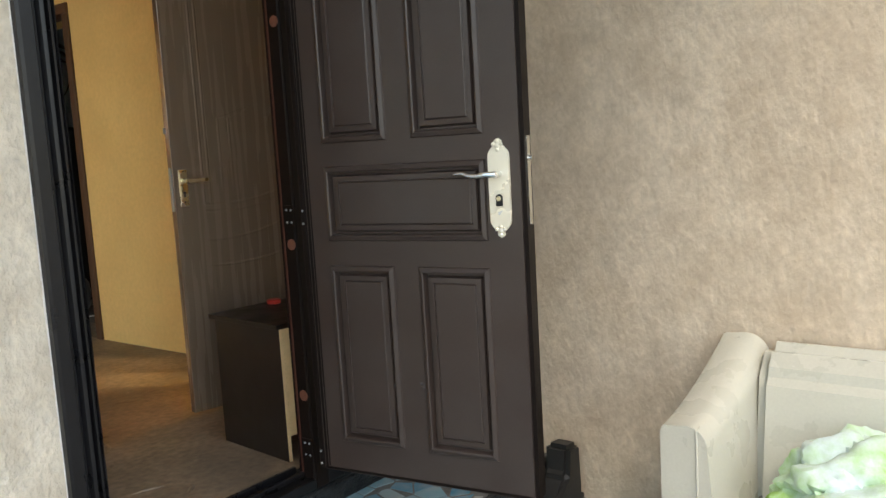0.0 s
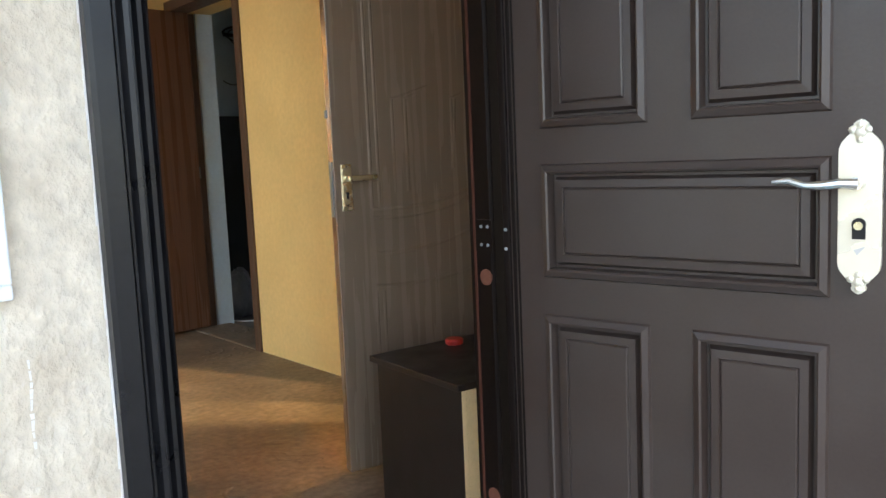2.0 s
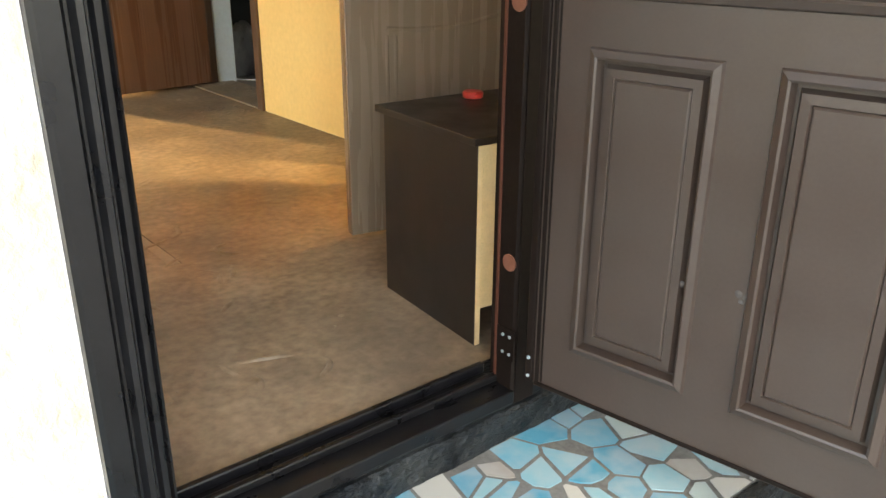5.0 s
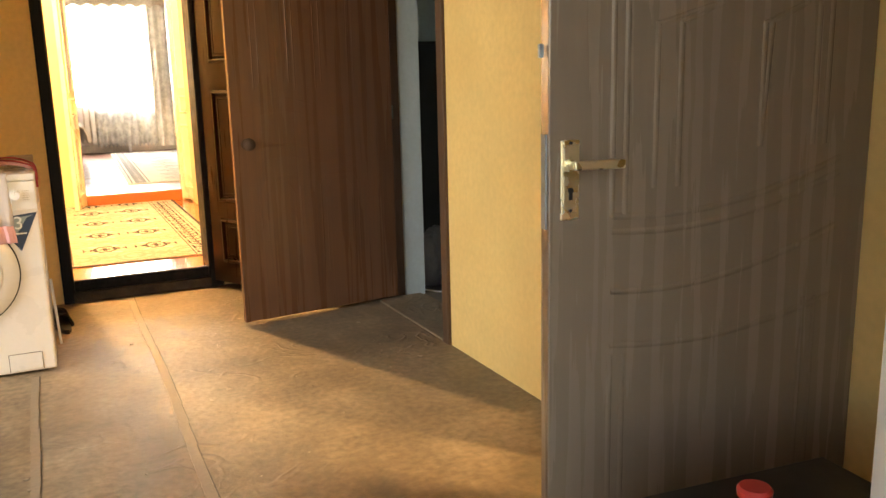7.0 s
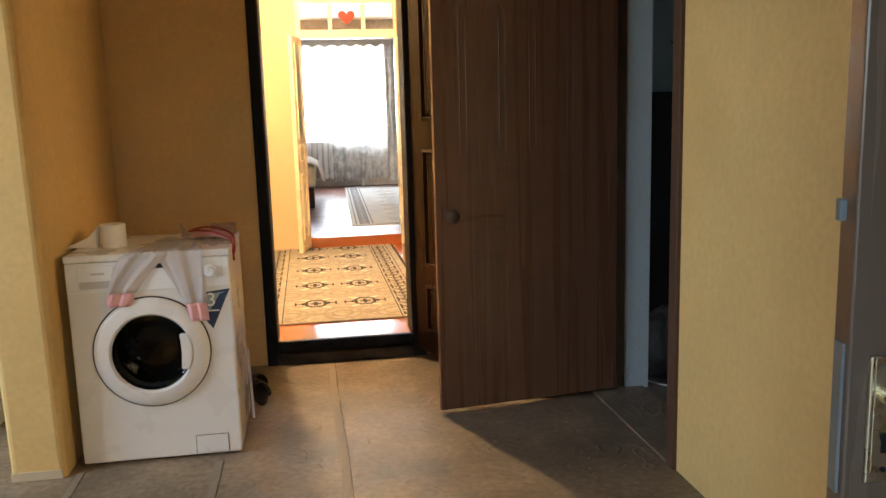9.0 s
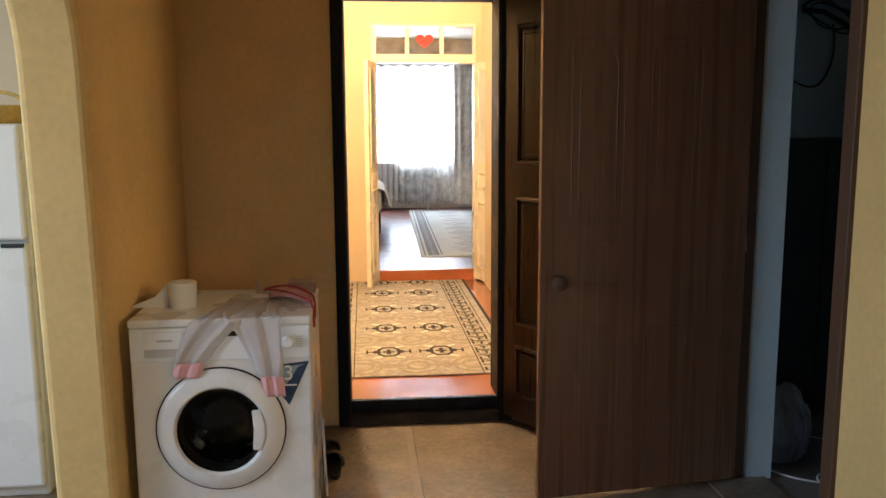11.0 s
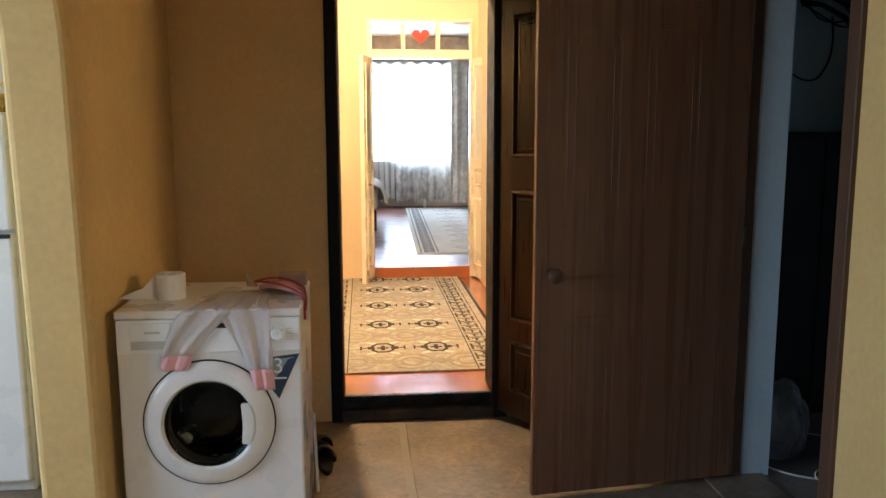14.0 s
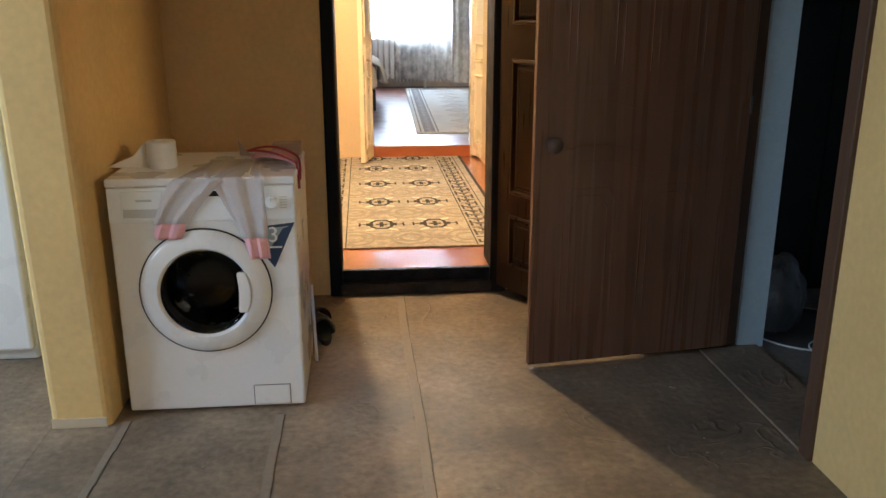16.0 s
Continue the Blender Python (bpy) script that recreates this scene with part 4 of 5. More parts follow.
rm.inputs["From Min"].default_value, rm.inputs["From Max"].default_value = 0.35, 0.65
rm.inputs["To Min"].default_value, rm.inputs["To Max"].default_value = 0.25, 0.6
L.new(no.outputs["Fac"], rm.inputs["Value"])
m1.inputs[0].default_value = 0.45
L.new(tl.outputs[0], m1.inputs[1])
L.new(df.outputs[0], m1.inputs[2])
L.new(rm.outputs[0], m2.inputs[0])
L.new(m1.outputs[0], m2.inputs[1])
L.new(tr.outputs[0], m2.inputs[2])
L.new(m2.outputs[0], N["Material Output"].inputs["Surface"])
tagged(new("lace_curtain", mesh_of("lace_curtain", curtain(0.60, 2.0, 0.30, 2.715, 8.70, 11, 0.03, 200, hem=0.05), SHEER, True)), "long sheer white lace curtain with a scalloped hem", "curtain")
tagged(new("lace_curtain", mesh_of("lace_curtain", curtain(-0.5, 0.60, 0.98, 2.715, 8.72, 8, 0.03, 160), SHEER, True)), "short sheer white lace curtain drawn over the window", "curtain")
DRAPE = mat("patterned_drape", (0.70, 0.66, 0.60), 0.9, var=0.35, scale=6, fine=14, bump=0.1)
tagged(new("curtain", mesh_of("curtain", curtain(1.47, 2.2, 0.30, 2.70, 8.62, 6, 0.035, 110), DRAPE, True)), "grey-brown patterned curtain gathered beside the bedroom window", "curtain")
tagged(new("curtain_rail", mesh_of("curtain_rail", B(-0.7, 2.4, 8.585, 8.76, 2.715, 2.75, bev=0.005), WHITE)), "white ceiling curtain rail over the bedroom window", "curtain rail")
bm = curtain(-0.6, 2.3, 2.37, 2.79, 8.56, 9, 0.015, 120, hem=0.05)
VAL = mat("beige_valance", (0.46, 0.39, 0.31), 0.9, var=0.4, scale=9, fine=60, bump=0.1)
tagged(new("valance", mesh_of("valance", bm, VAL, True)), "short beige patterned valance above the lace curtain", "valance")

rad = thing("radiator", Matrix.Translation((0.20, 8.80, BF)), "white cast-iron sectional radiator under the window", "radiator")
for k in range(12):
    bm = bmesh.new()
    x = 0.035 + k * 0.085
    box(bm, x - 0.032, x + 0.032, -0.05, 0.05, 0.14, 0.74, bev=0.016)
    part("section", bm, ENAMEL, rad)
part("pipe", tube(bmesh.new(), [(-0.25, 0.02, 0.19), (1.02, 0.02, 0.19)], 0.014, 10), ENAMEL, rad)
for fx in (0.06, 0.85):
    part("foot", B(fx, fx + 0.04, -0.04, 0.04, 0, 0.14), ENAMEL, rad)

bed = thing("bed", Matrix.Translation((-0.53, 6.6, BF)), "bed with a white cover hanging over its side", "bed")
part("base", B(-0.85, 0.80, -0.75, 0.75, 0.0, 0.25, bev=0.01), BLACKBOARD, bed, "dark wooden bed base")
part("mattress", B(-0.85, 0.82, -0.78, 0.78, 0.26, 0.52, bev=0.05, seg=4), WHITE, bed)
bm = bmesh.new()
n = 40
rows = []
for i in range(n + 1):
    y = -0.82 + 1.64 * i / n
    w = 0.012 * math.sin(i * 1.7) + 0.008 * math.sin(i * 0.6)
    d = 0.17 + 0.09 * (i / n) + 0.03 * math.sin(i * 0.9)
    rows.append([bm.verts.new(c) for c in ((-0.8, y, 0.56 + w), (0.3, y, 0.575 + w), (0.78, y, 0.56 + w), (0.86 + w, y, 0.52), (0.89 + 2 * w, y, 0.52 - d * 0.5), (0.90 + 3 * w, y, 0.52 - d))])
for a, b in zip(rows, rows[1:]):
    for k in range(5):
        bm.faces.new((a[k], a[k + 1], b[k + 1], b[k]))
cov = part("cover", bm, PAPER, bed, "rumpled white bed cover", smooth=True)
mod = cov.modifiers.new("thick", "SOLIDIFY")
mod.thickness = 0.012

rug = thing("rug", Matrix.Translation((0.63, 3.98, BF)) @ Matrix.Rotation(-0.0284, 4, "Z"), "pale grey patterned rug on the bedroom floor", "rug")
RUGA = mat("pale_rug", (0.58, 0.56, 0.53), 0.95, var=0.18, scale=6, fine=90, bump=0.3)
RUGB = mat("grey_rug_border", (0.22, 0.21, 0.22), 0.95, var=0.3, scale=14, fine=90, bump=0.3)
part("woven_field", B(0, 1.9, 0, 4.6, 0, 0.01, bev=0.003), RUGA, rug)
bm = bmesh.new()
for x0, x1 in ((0.035, 0.05), (0.075, 0.185), (0.205, 0.22), (1.68, 1.83)):
    box(bm, x0, x1, 0.06, 4.54, 0.0101, 0.0112)
for y0, y1 in ((0.02, 0.035), (4.4, 4.5)):
    box(bm, 0.23, 1.66, y0, y1, 0.0101, 0.0112)
part("border", bm, RUGB, rug)
bm = bmesh.new()
for j in range(9):
    for cx in (0.55, 0.95, 1.35):
        cy = 0.40 + 0.47 * j
        for d in (0.20, 0.12, 0.05):
            ring_ = [(cx - d * 0.8, cy), (cx, cy + d), (cx + d * 0.8, cy), (cx, cy - d)]
            for q in range(4):
                a, c = ring_[q], ring_[(q + 1) % 4]
                prism(bm, [a, c, (cx + (c[0] - cx) * 0.86, cy + (c[1] - cy) * 0.86), (cx + (a[0] - cx) * 0.86, cy + (a[1] - cy) * 0.86)], "z", 0.0101, 0.0110)
for k in range(30):
    y_ = 0.10 + 0.148 * k
    prism(bm, [(0.095, y_), (0.13, y_ + 0.05), (0.165, y_), (0.13, y_ - 0.05)], "z", 0.0113, 0.0118)
RUGC = mat("fawn_rug_figure", (0.40, 0.37, 0.35), 0.95, var=0.3, scale=14, fine=90, bump=0.3)
part("diamond_figure", bm, RUGC, rug, "fawn woven diamonds")["kind"] = "stuff"

# ---- hall: washing machine ----
WMY = -1.197
wm = thing("washing_machine", Matrix.Translation((-0.716, WMY, 0)), "white front-loading washing machine with stickers and laundry on top", "washing machine")
W, D, H = 0.606, 0.51, 0.84
DCX, DCZ = 0.294, 0.450
bm = bmesh.new()
b2 = bmesh.new()
box(b2, 0, W, 0.0, D, 0.012, H - 0.028, bev=0.008)
merge(bm, b2)
body = part("body", bm, ENAMEL, wm)
# opening of the drum through the front
cutter = new("cut_tmp", mesh_of("cut_tmp", cyl(bmesh.new(), (DCX, 0.0, DCZ), 0.152, 0.5, "y", 48), ENAMEL))
cutter.matrix_world = wm.matrix_world
mod = body.modifiers.new("hole", "BOOLEAN")
mod.object, mod.operation, mod.solver = cutter, "DIFFERENCE", "EXACT"
bpy.context.view_layer.update()
dg = bpy.context.evaluated_depsgraph_get()
cut_mesh = bpy.data.meshes.new_from_object(body.evaluated_get(dg))
body.modifiers.clear()
body.data = cut_mesh
bpy.data.objects.remove(cutter)
part("top_panel", B(-0.002, W + 0.002, -0.004, D, H - 0.0275, H, bev=0.006), ENAMEL, wm)
for fx in (0.03, 0.53):
    for fy in (0.03, 0.43):
        part("foot", B(fx, fx + 0.04, fy, fy + 0.04, 0, 0.012), BLACKRUB, wm)
part("control_panel", B(0.003, W - 0.003, -0.006, -0.0005, 0.695, H - 0.03, bev=0.003), PVC, wm)
bm = B(0.048, 0.180, -0.010, -0.0065, 0.704, 0.800, bev=0.003)
drawer = part("detergent_drawer", bm, PVC, wm)
part("drawer_grip", B(0.052, 0.185, -0.012, -0.0102, 0.712, 0.740, bev=0.001), GREYPL, drawer, "grey recessed drawer grip")
bm = B(0.095, 0.145, -0.0112, -0.0102, 0.765, 0.772)
part("brand_bar", bm, GREYPL, drawer)
bm = lathe(bmesh.new(), [(0.026, 0), (0.026, 0.004), (0.021, 0.006), (0.020, 0.020), (0.017, 0.023), (0, 0.023)], (0.530, -0.006, 0.756), "y", 28)
dial = part("dial", bm, PVC, wm, smooth=True)
part("pointer", B(0.529, 0.531, -0.0305, -0.0288, 0.760, 0.774), GREYPL, dial)
bm = prism(bmesh.new(), [(0.315, 0.779), (0.372, 0.779), (0.372, 0.797), (0.326, 0.797)], "y", -0.0075, -0.0062)
part("display", bm, DARK, wm, "black display window")
bm = bmesh.new()
for k in range(7):
    box(bm, 0.40 + k * 0.013, 0.408 + k * 0.013, -0.0072, -0.0062, 0.712, 0.714)
for k in range(5):
    box(bm, 0.555, 0.58, -0.0072, -0.0062, 0.735 + k * 0.009, 0.737 + k * 0.009)
part("print_bar", bm, GREYPL, wm)["kind"] = "stuff"
flap = part("service_flap", B(0.431, 0.554, -0.004, -0.0006, 0.022, 0.092, bev=0.002), ENAMEL, wm)
part("flap_gap", box(box(B(0.4285, 0.5565, -0.0012, -0.0005, 0.0925, 0.0945), 0.4285, 0.4305, -0.0012, -0.0005, 0.02, 0.0925), 0.5545, 0.5565, -0.0012, -0.0005, 0.02, 0.0925), DARK, wm)
# porthole
bm = lathe(bmesh.new(), [(0.150, 0.0), (0.214, 0.0), (0.2165, 0.006), (0.213, 0.012), (0.198, 0.019), (0.170, 0.028), (0.157, 0.028), (0.150, 0.020), (0.148, 0.0)], (DCX, -0.0008, DCZ), "y", 64)
ring = part("door_ring", bm, ENAMEL, wm, "round white porthole ring", smooth=True)
bm = lathe(bmesh.new(), [(0.216, 0.0), (0.2215, 0.0), (0.2215, 0.003), (0.216, 0.003)], (DCX, -0.0005, DCZ), "y", 64)
part("ring_gap", bm, BLACKRUB, ring)
bm = bmesh.new()
pts = []
for k in range(9):
    a = radians(-28 + 56 * k / 8)
    pts.append((DCX + 0.152 * math.cos(a), DCZ + 0.152 * math.sin(a)))
pts += [(DCX + 0.108, DCZ + 0.070), (DCX + 0.113, DCZ), (DCX + 0.108, DCZ - 0.070)]
prism(bm, pts, "y", -0.034, -0.018, bev=0.003)
part("grip", bm, ENAMEL, ring)
bm = lathe(bmesh.new(), [(0.147, 0.024), (0.140, 0.010), (0.120, -0.05), (0.085, -0.085), (0, -0.095)], (DCX, 0, DCZ), "y", 48)
gl = part("porthole_glass", bm, DRUMGLASS, ring, "dark bulging porthole glass", smooth=True)
gl.visible_shadow = False
mod = gl.modifiers.new("thick", "SOLIDIFY")
mod.thickness = 0.004
bm = lathe(bmesh.new(), [(0.1512, -0.002), (0.1500, -0.02), (0.144, -0.034), (0.146, -0.05)], (DCX, 0, DCZ), "y", 48)
part("gasket", bm, BLACKRUB, wm, "grey rubber door gasket", smooth=True)
for k in range(3):
    a = radians(100 + 120 * k)
    lifter = prism(bmesh.new(), [(DCX + rr * math.cos(a + da), DCZ + rr * math.sin(a + da)) for rr, da in ((0.147, -0.22), (0.105, -0.07), (0.105, 0.07), (0.147, 0.22))], "y", 0.07, 0.235, bev=0.006)
    part("lifter", lifter, CHROME, wm, "polished drum lifter")
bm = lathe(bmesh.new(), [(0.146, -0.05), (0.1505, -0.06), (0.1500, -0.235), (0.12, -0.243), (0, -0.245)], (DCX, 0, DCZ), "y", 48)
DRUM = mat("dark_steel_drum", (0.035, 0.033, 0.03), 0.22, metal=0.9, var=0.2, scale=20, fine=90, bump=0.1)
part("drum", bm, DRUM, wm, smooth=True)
for z0, z1, y0, y1, mt in ((0.60, 0.70, 0.03, 0.16, PAPER), (0.49, 0.585, 0.03, 0.15, CLOTHW), (0.37, 0.47, 0.02, 0.14, GREY), (0.40, 0.44, 0.16, 0.24, PAPER)):
    part("side_label", B(W, W + 0.0012, y0, y1, z0, z1), mt, wm, "worn paper label on the machine's flank")
# triangle sticker
TRI = [(0.430, 0.665), (0.600, 0.683), (0.528, 0.526)]
bm = prism(bmesh.new(), [TRI[0], TRI[2], TRI[1]], "y", -0.0022, -0.0006)
stk = part("sticker", bm, NAVY, wm, "dark blue triangular guarantee sticker")
cxs, czs = 0.524, 0.628
bm = prism(bmesh.new(), [(cxs + (x - cxs) * 0.8, czs + (z - czs) * 0.8) for x, z in (TRI[0], (0.515, 0.588), (0.570, 0.672), TRI[1])], "y", -0.0030, -0.0023)
part("sticker_field", bm, GREY, stk)
fc = bpy.data.curves.new("digit", "FONT")
fc.body, fc.size, fc.extrude, fc.align_x, fc.align_y = "3", 0.075, 0.0004, "CENTER", "CENTER"
ft = new("digit_tmp", fc)
bpy.context.view_layer.update()
dm = bpy.data.meshes.new_from_object(ft.evaluated_get(bpy.context.evaluated_depsgraph_get()))
bpy.data.objects.remove(ft)
dm.transform(Matrix.Translation((0.528, -0.0036, 0.640)) @ Matrix.Rotation(radians(90), 4, "X"))
dm.materials.clear()
dm.materials.append(PVC)
dob = new("digit", dm)
dob.parent = stk
part("sticker_bar", B(0.505, 0.555, -0.0036, -0.0031, 0.596, 0.602), PVC, stk)


def cloth(name, path, widths, material, folds=3, amp=0.004, n=14, across=(1, 0, 0), seed=1):
    """A draped band of cloth along a path, with soft folds across it."""
    bm = bmesh.new()
    P = [Vector(p) for p in path]
    A = Vector(across)
    rows = []
    rn = random.Random(seed)
    ph = rn.random() * 6
    for i, p in enumerate(P):
        d = (P[min(i + 1, len(P) - 1)] - P[max(i - 1, 0)]).normalized()
        nrm = A.cross(d).normalized()
        row = []
        for k in range(n + 1):
            u = k / n - 0.5
            f = amp * (math.sin(u * folds * 2 * math.pi + ph + i * 0.22) + 0.5 * math.sin(u * folds * 4.6 * math.pi + i * 0.5) + 1.2)
            row.append(bm.verts.new(p + A * (u * widths[i]) + nrm * f))
        rows.append(row)
    for a, b in zip(rows, rows[1:]):
        for k in range(n):
            bm.faces.new((a[k], a[k + 1], b[k + 1], b[k]))
    me = mesh_of(name, bm, material, True)
    return me


def solid(ob, t):
    mod = ob.modifiers.new("thick", "SOLIDIFY")
    mod.thickness, mod.offset = t, 0
    return ob


def arc(p0, p1, p2, n):
    """Points of a smooth curve from p0 to p2 drawn to p1."""
    p0, p1, p2 = Vector(p0), Vector(p1), Vector(p2)
    return [p0 * (1 - t) ** 2 + p1 * 2 * t * (1 - t) + p2 * t ** 2 for t in (i / n for i in range(n + 1))]


YF = WMY - 0.018
THIN = CLOTHW.copy()
THIN.name = "thin_gauze"
N, L = THIN.node_tree.nodes, THIN.node_tree.links
tr2, mx2 = N.new("ShaderNodeBsdfTransparent"), N.new("ShaderNodeMixShader")
mx2.inputs[0].default_value = 0.45
L.new(N["Principled BSDF"].outputs[0], mx2.inputs[1])
L.new(tr2.outputs[0], mx2.inputs[2])
L.new(mx2.outputs[0], N["Material Output"].inputs["Surface"])
lg = thing("leggings", Matrix(), "thin white baby leggings with pink cuffs draped over the machine", "clothing")
pa = arc((-0.36, -0.92, 0.848), (-0.40, -1.18, 0.852), (-0.415, YF + 0.008, 0.842), 7) + arc((-0.425, YF, 0.83), (-0.48, YF - 0.004, 0.76), (-0.515, YF - 0.004, 0.690), 8)[0:]
ob = new("leg", cloth("leg", pa, [0.16 + 0.0 * i for i in range(8)] + [0.17 - 0.008 * i for i in range(9)], THIN, 1.6, 0.0045, seed=2))
ob.parent = lg
solid(ob, 0.003)
ob = tagged(new("cuff", cloth("cuff", arc((-0.515, YF - 0.004, 0.692), (-0.522, YF - 0.012, 0.665), (-0.526, YF - 0.01, 0.640), 5), [0.09, 0.095, 0.1, 0.098, 0.09, 0.08], CLOTHP, 2, 0.004, seed=3)), "pink ribbed cuff")
ob.parent = lg
solid(ob, 0.004)
pa = arc((-0.33, -0.90, 0.848), (-0.32, -1.18, 0.852), (-0.30, YF + 0.008, 0.842), 7) + arc((-0.295, YF, 0.83), (-0.265, YF - 0.004, 0.74), (-0.245, YF - 0.004, 0.635), 8)
ob = new("leg", cloth("leg", pa, [0.19] * 8 + [0.17 - 0.011 * i for i in range(9)], THIN, 1.8, 0.0045, seed=5))
ob.parent = lg
solid(ob, 0.003)
ob = tagged(new("cuff", cloth("cuff", arc((-0.245, YF - 0.004, 0.637), (-0.236, YF - 0.010, 0.60), (-0.232, YF - 0.008, 0.565), 5), [0.075, 0.075, 0.075, 0.07, 0.068, 0.065], CLOTHP, 2, 0.004, seed=7)), "pink ribbed cuff")
ob.parent = lg
solid(ob, 0.004)

# paper roll and sheets
tp = thing("toilet_roll", Matrix.Translation((-0.575, -0.995, 0.8405)), "white toilet paper roll standing on the washing machine", "toilet paper")
bm = lathe(bmesh.new(), [(0.02, 0.0), (0.048, 0.0), (0.050, 0.004), (0.050, 0.088), (0.047, 0.092), (0.02, 0.092), (0.02, 0.0)], (0, 0, 0), "z", 36)
part("roll", bm, PAPER, tp, smooth=True)
part("loose_sheet", solid_sheet := prism(bmesh.new(), [(-0.051, 0.0), (-0.053, 0.088), (-0.095, 0.040), (-0.165, 0.012), (-0.185, 0.002)], "y", -0.004, -0.002), PAPER, tp)
tg = thing("red_trimmed_bib", Matrix(), "pale pink cloth with dark red edging folded on the machine", "cloth")
pa = arc((-0.28, -0.86, 0.856), (-0.19, -0.90, 0.90), (-0.115, -0.98, 0.852), 10)
ob = new("fold", cloth("fold", pa, [0.05 + 0.06 * math.sin(math.pi * i / 10) for i in range(11)], CLOTHP, 2, 0.007, across=(0.3, 0.95, 0), seed=8))
ob.parent = tg
solid(ob, 0.004)
bm = tube(bmesh.new(), arc((-0.30, -0.87, 0.872), (-0.20, -0.98, 0.895), (-0.115, -1.05, 0.858), 12), 0.0045, 6)
tube(bm, arc((-0.30, -0.87, 0.872), (-0.20, -0.85, 0.905), (-0.12, -0.93, 0.862), 12), 0.0045, 6)
tube(bm, arc((-0.115, -1.05, 0.858), (-0.105, -1.06, 0.845), (-0.104, -1.07, 0.77), 8), 0.0045, 6)
tube(bm, arc((-0.12, -0.93, 0.862), (-0.10, -0.98, 0.86), (-0.102, -1.05, 0.80), 8), 0.0045, 6)
part("piping", bm, CLOTHR, tg, "dark red edging", smooth=True)
CARD = mat("brown_card", (0.45, 0.33, 0.22), 0.85, var=0.1, scale=10, fine=80, bump=0.1)
bx = tagged(new("cardboard_piece", mesh_of("cardboard_piece", prism(bmesh.new(), [(-0.34, 0.8405), (-0.30, 0.8405), (-0.345, 0.90)], "y", -0.79, -0.787), CARD)), "small torn cardboard flap standing on the machine", "cardboard")
tagged(new("paper_packet", mesh_of("paper_packet", B(-0.22, -0.115, -0.80, -0.72, 0.8405, 0.885, bev=0.004), CARD)), "small pale cardboard packet on the machine", "packet")

# slippers beside the machine
for k, (x, y, rz) in enumerate(((-0.085, -0.40, 25), (-0.075, -0.53, 8))):
    sl = thing("slipper", Matrix.Translation((x, y, 0.0)) @ Matrix.Rotation(radians(rz), 4, "Z"), "black rubber slipper on the hall floor", "slipper", "slippers beside the machine")
    bm = bmesh.new()
    prism(bm, [(0.038 * math.cos(a) * (1.0 if math.sin(a) > 0 else 0.85), 0.125 * math.sin(a)) for a in [2 * math.pi * i / 20 for i in range(20)]], "z", 0.0, 0.022, bev=0.004)
    part("sole", bm, BLACKRUB, sl)
    bm = bmesh.new()
    rows = []
    for i in range(7):
        y0 = 0.0 + 0.105 * i / 6
        rows.append([bm.verts.new((0.042 * math.cos(math.pi * j / 8) * (1 - 0.35 * (i / 6) ** 2), y0, 0.022 + (0.055 - 0.03 * (i / 6) ** 1.5) * math.sin(math.pi * j / 8))) for j in range(9)])
    for a, b in zip(rows, rows[1:]):
        for j in range(8):
            bm.faces.new((a[j], a[j + 1], b[j + 1], b[j]))
    ob = part("strap", bm, BLACKRUB, sl, smooth=True)
    solid(ob, 0.005)
tagged(new("stick", mesh_of("stick", tube(bmesh.new(), [(-0.09, -0.80, 0.001), (-0.104, -0.72, 0.30)], 0.006, 8), PVC)), "thin white plastic stick leaning on the washing machine", "stick")

# ---- kitchen: fridge ----
fg = thing("fridge", Matrix.Translation((-1.80, -0.725, 0)), "white two-door fridge seen through the arch", "fridge")
part("body", B(0.0, 0.586, 0.055, 0.62, 0.0, 1.50, bev=0.012), ENAMEL, fg)
part("door", B(0.0, 0.588, 0.0, 0.05, 0.06, 1.045, bev=0.012), ENAMEL, fg)
part("door", B(0.0, 0.588, 0.0, 0.05, 1.058, 1.495, bev=0.012), ENAMEL, fg)
part("gasket", B(0.006, 0.58, 0.0501, 0.0549, 0.06, 1.495), GREYPL, fg)
part("handle", B(0.50, 0.584, -0.012, -0.0005, 1.03, 1.046, bev=0.003), DARK, fg, "dark grip strip")
bk = thing("basket", Matrix.Translation((-1.36, -0.55, 1.5005)), "small yellow wicker basket on the fridge", "basket")
WICK = mat("yellow_wicker", (0.60, 0.42, 0.12), 0.7, var=0.3, scale=30, fine=90, bump=0.4)
part("bowl", lathe(bmesh.new(), [(0, 0), (0.09, 0), (0.125, 0.06), (0.13, 0.07), (0.12, 0.068), (0.085, 0.008), (0, 0.008)], (0, 0, 0)), WICK, bk)
part("handle", tube(bmesh.new(), [(0.125 * math.cos(math.pi * k / 14), 0, 0.065 + 0.06 * math.sin(math.pi * k / 14)) for k in range(15)], 0.008, 8), WICK, bk)

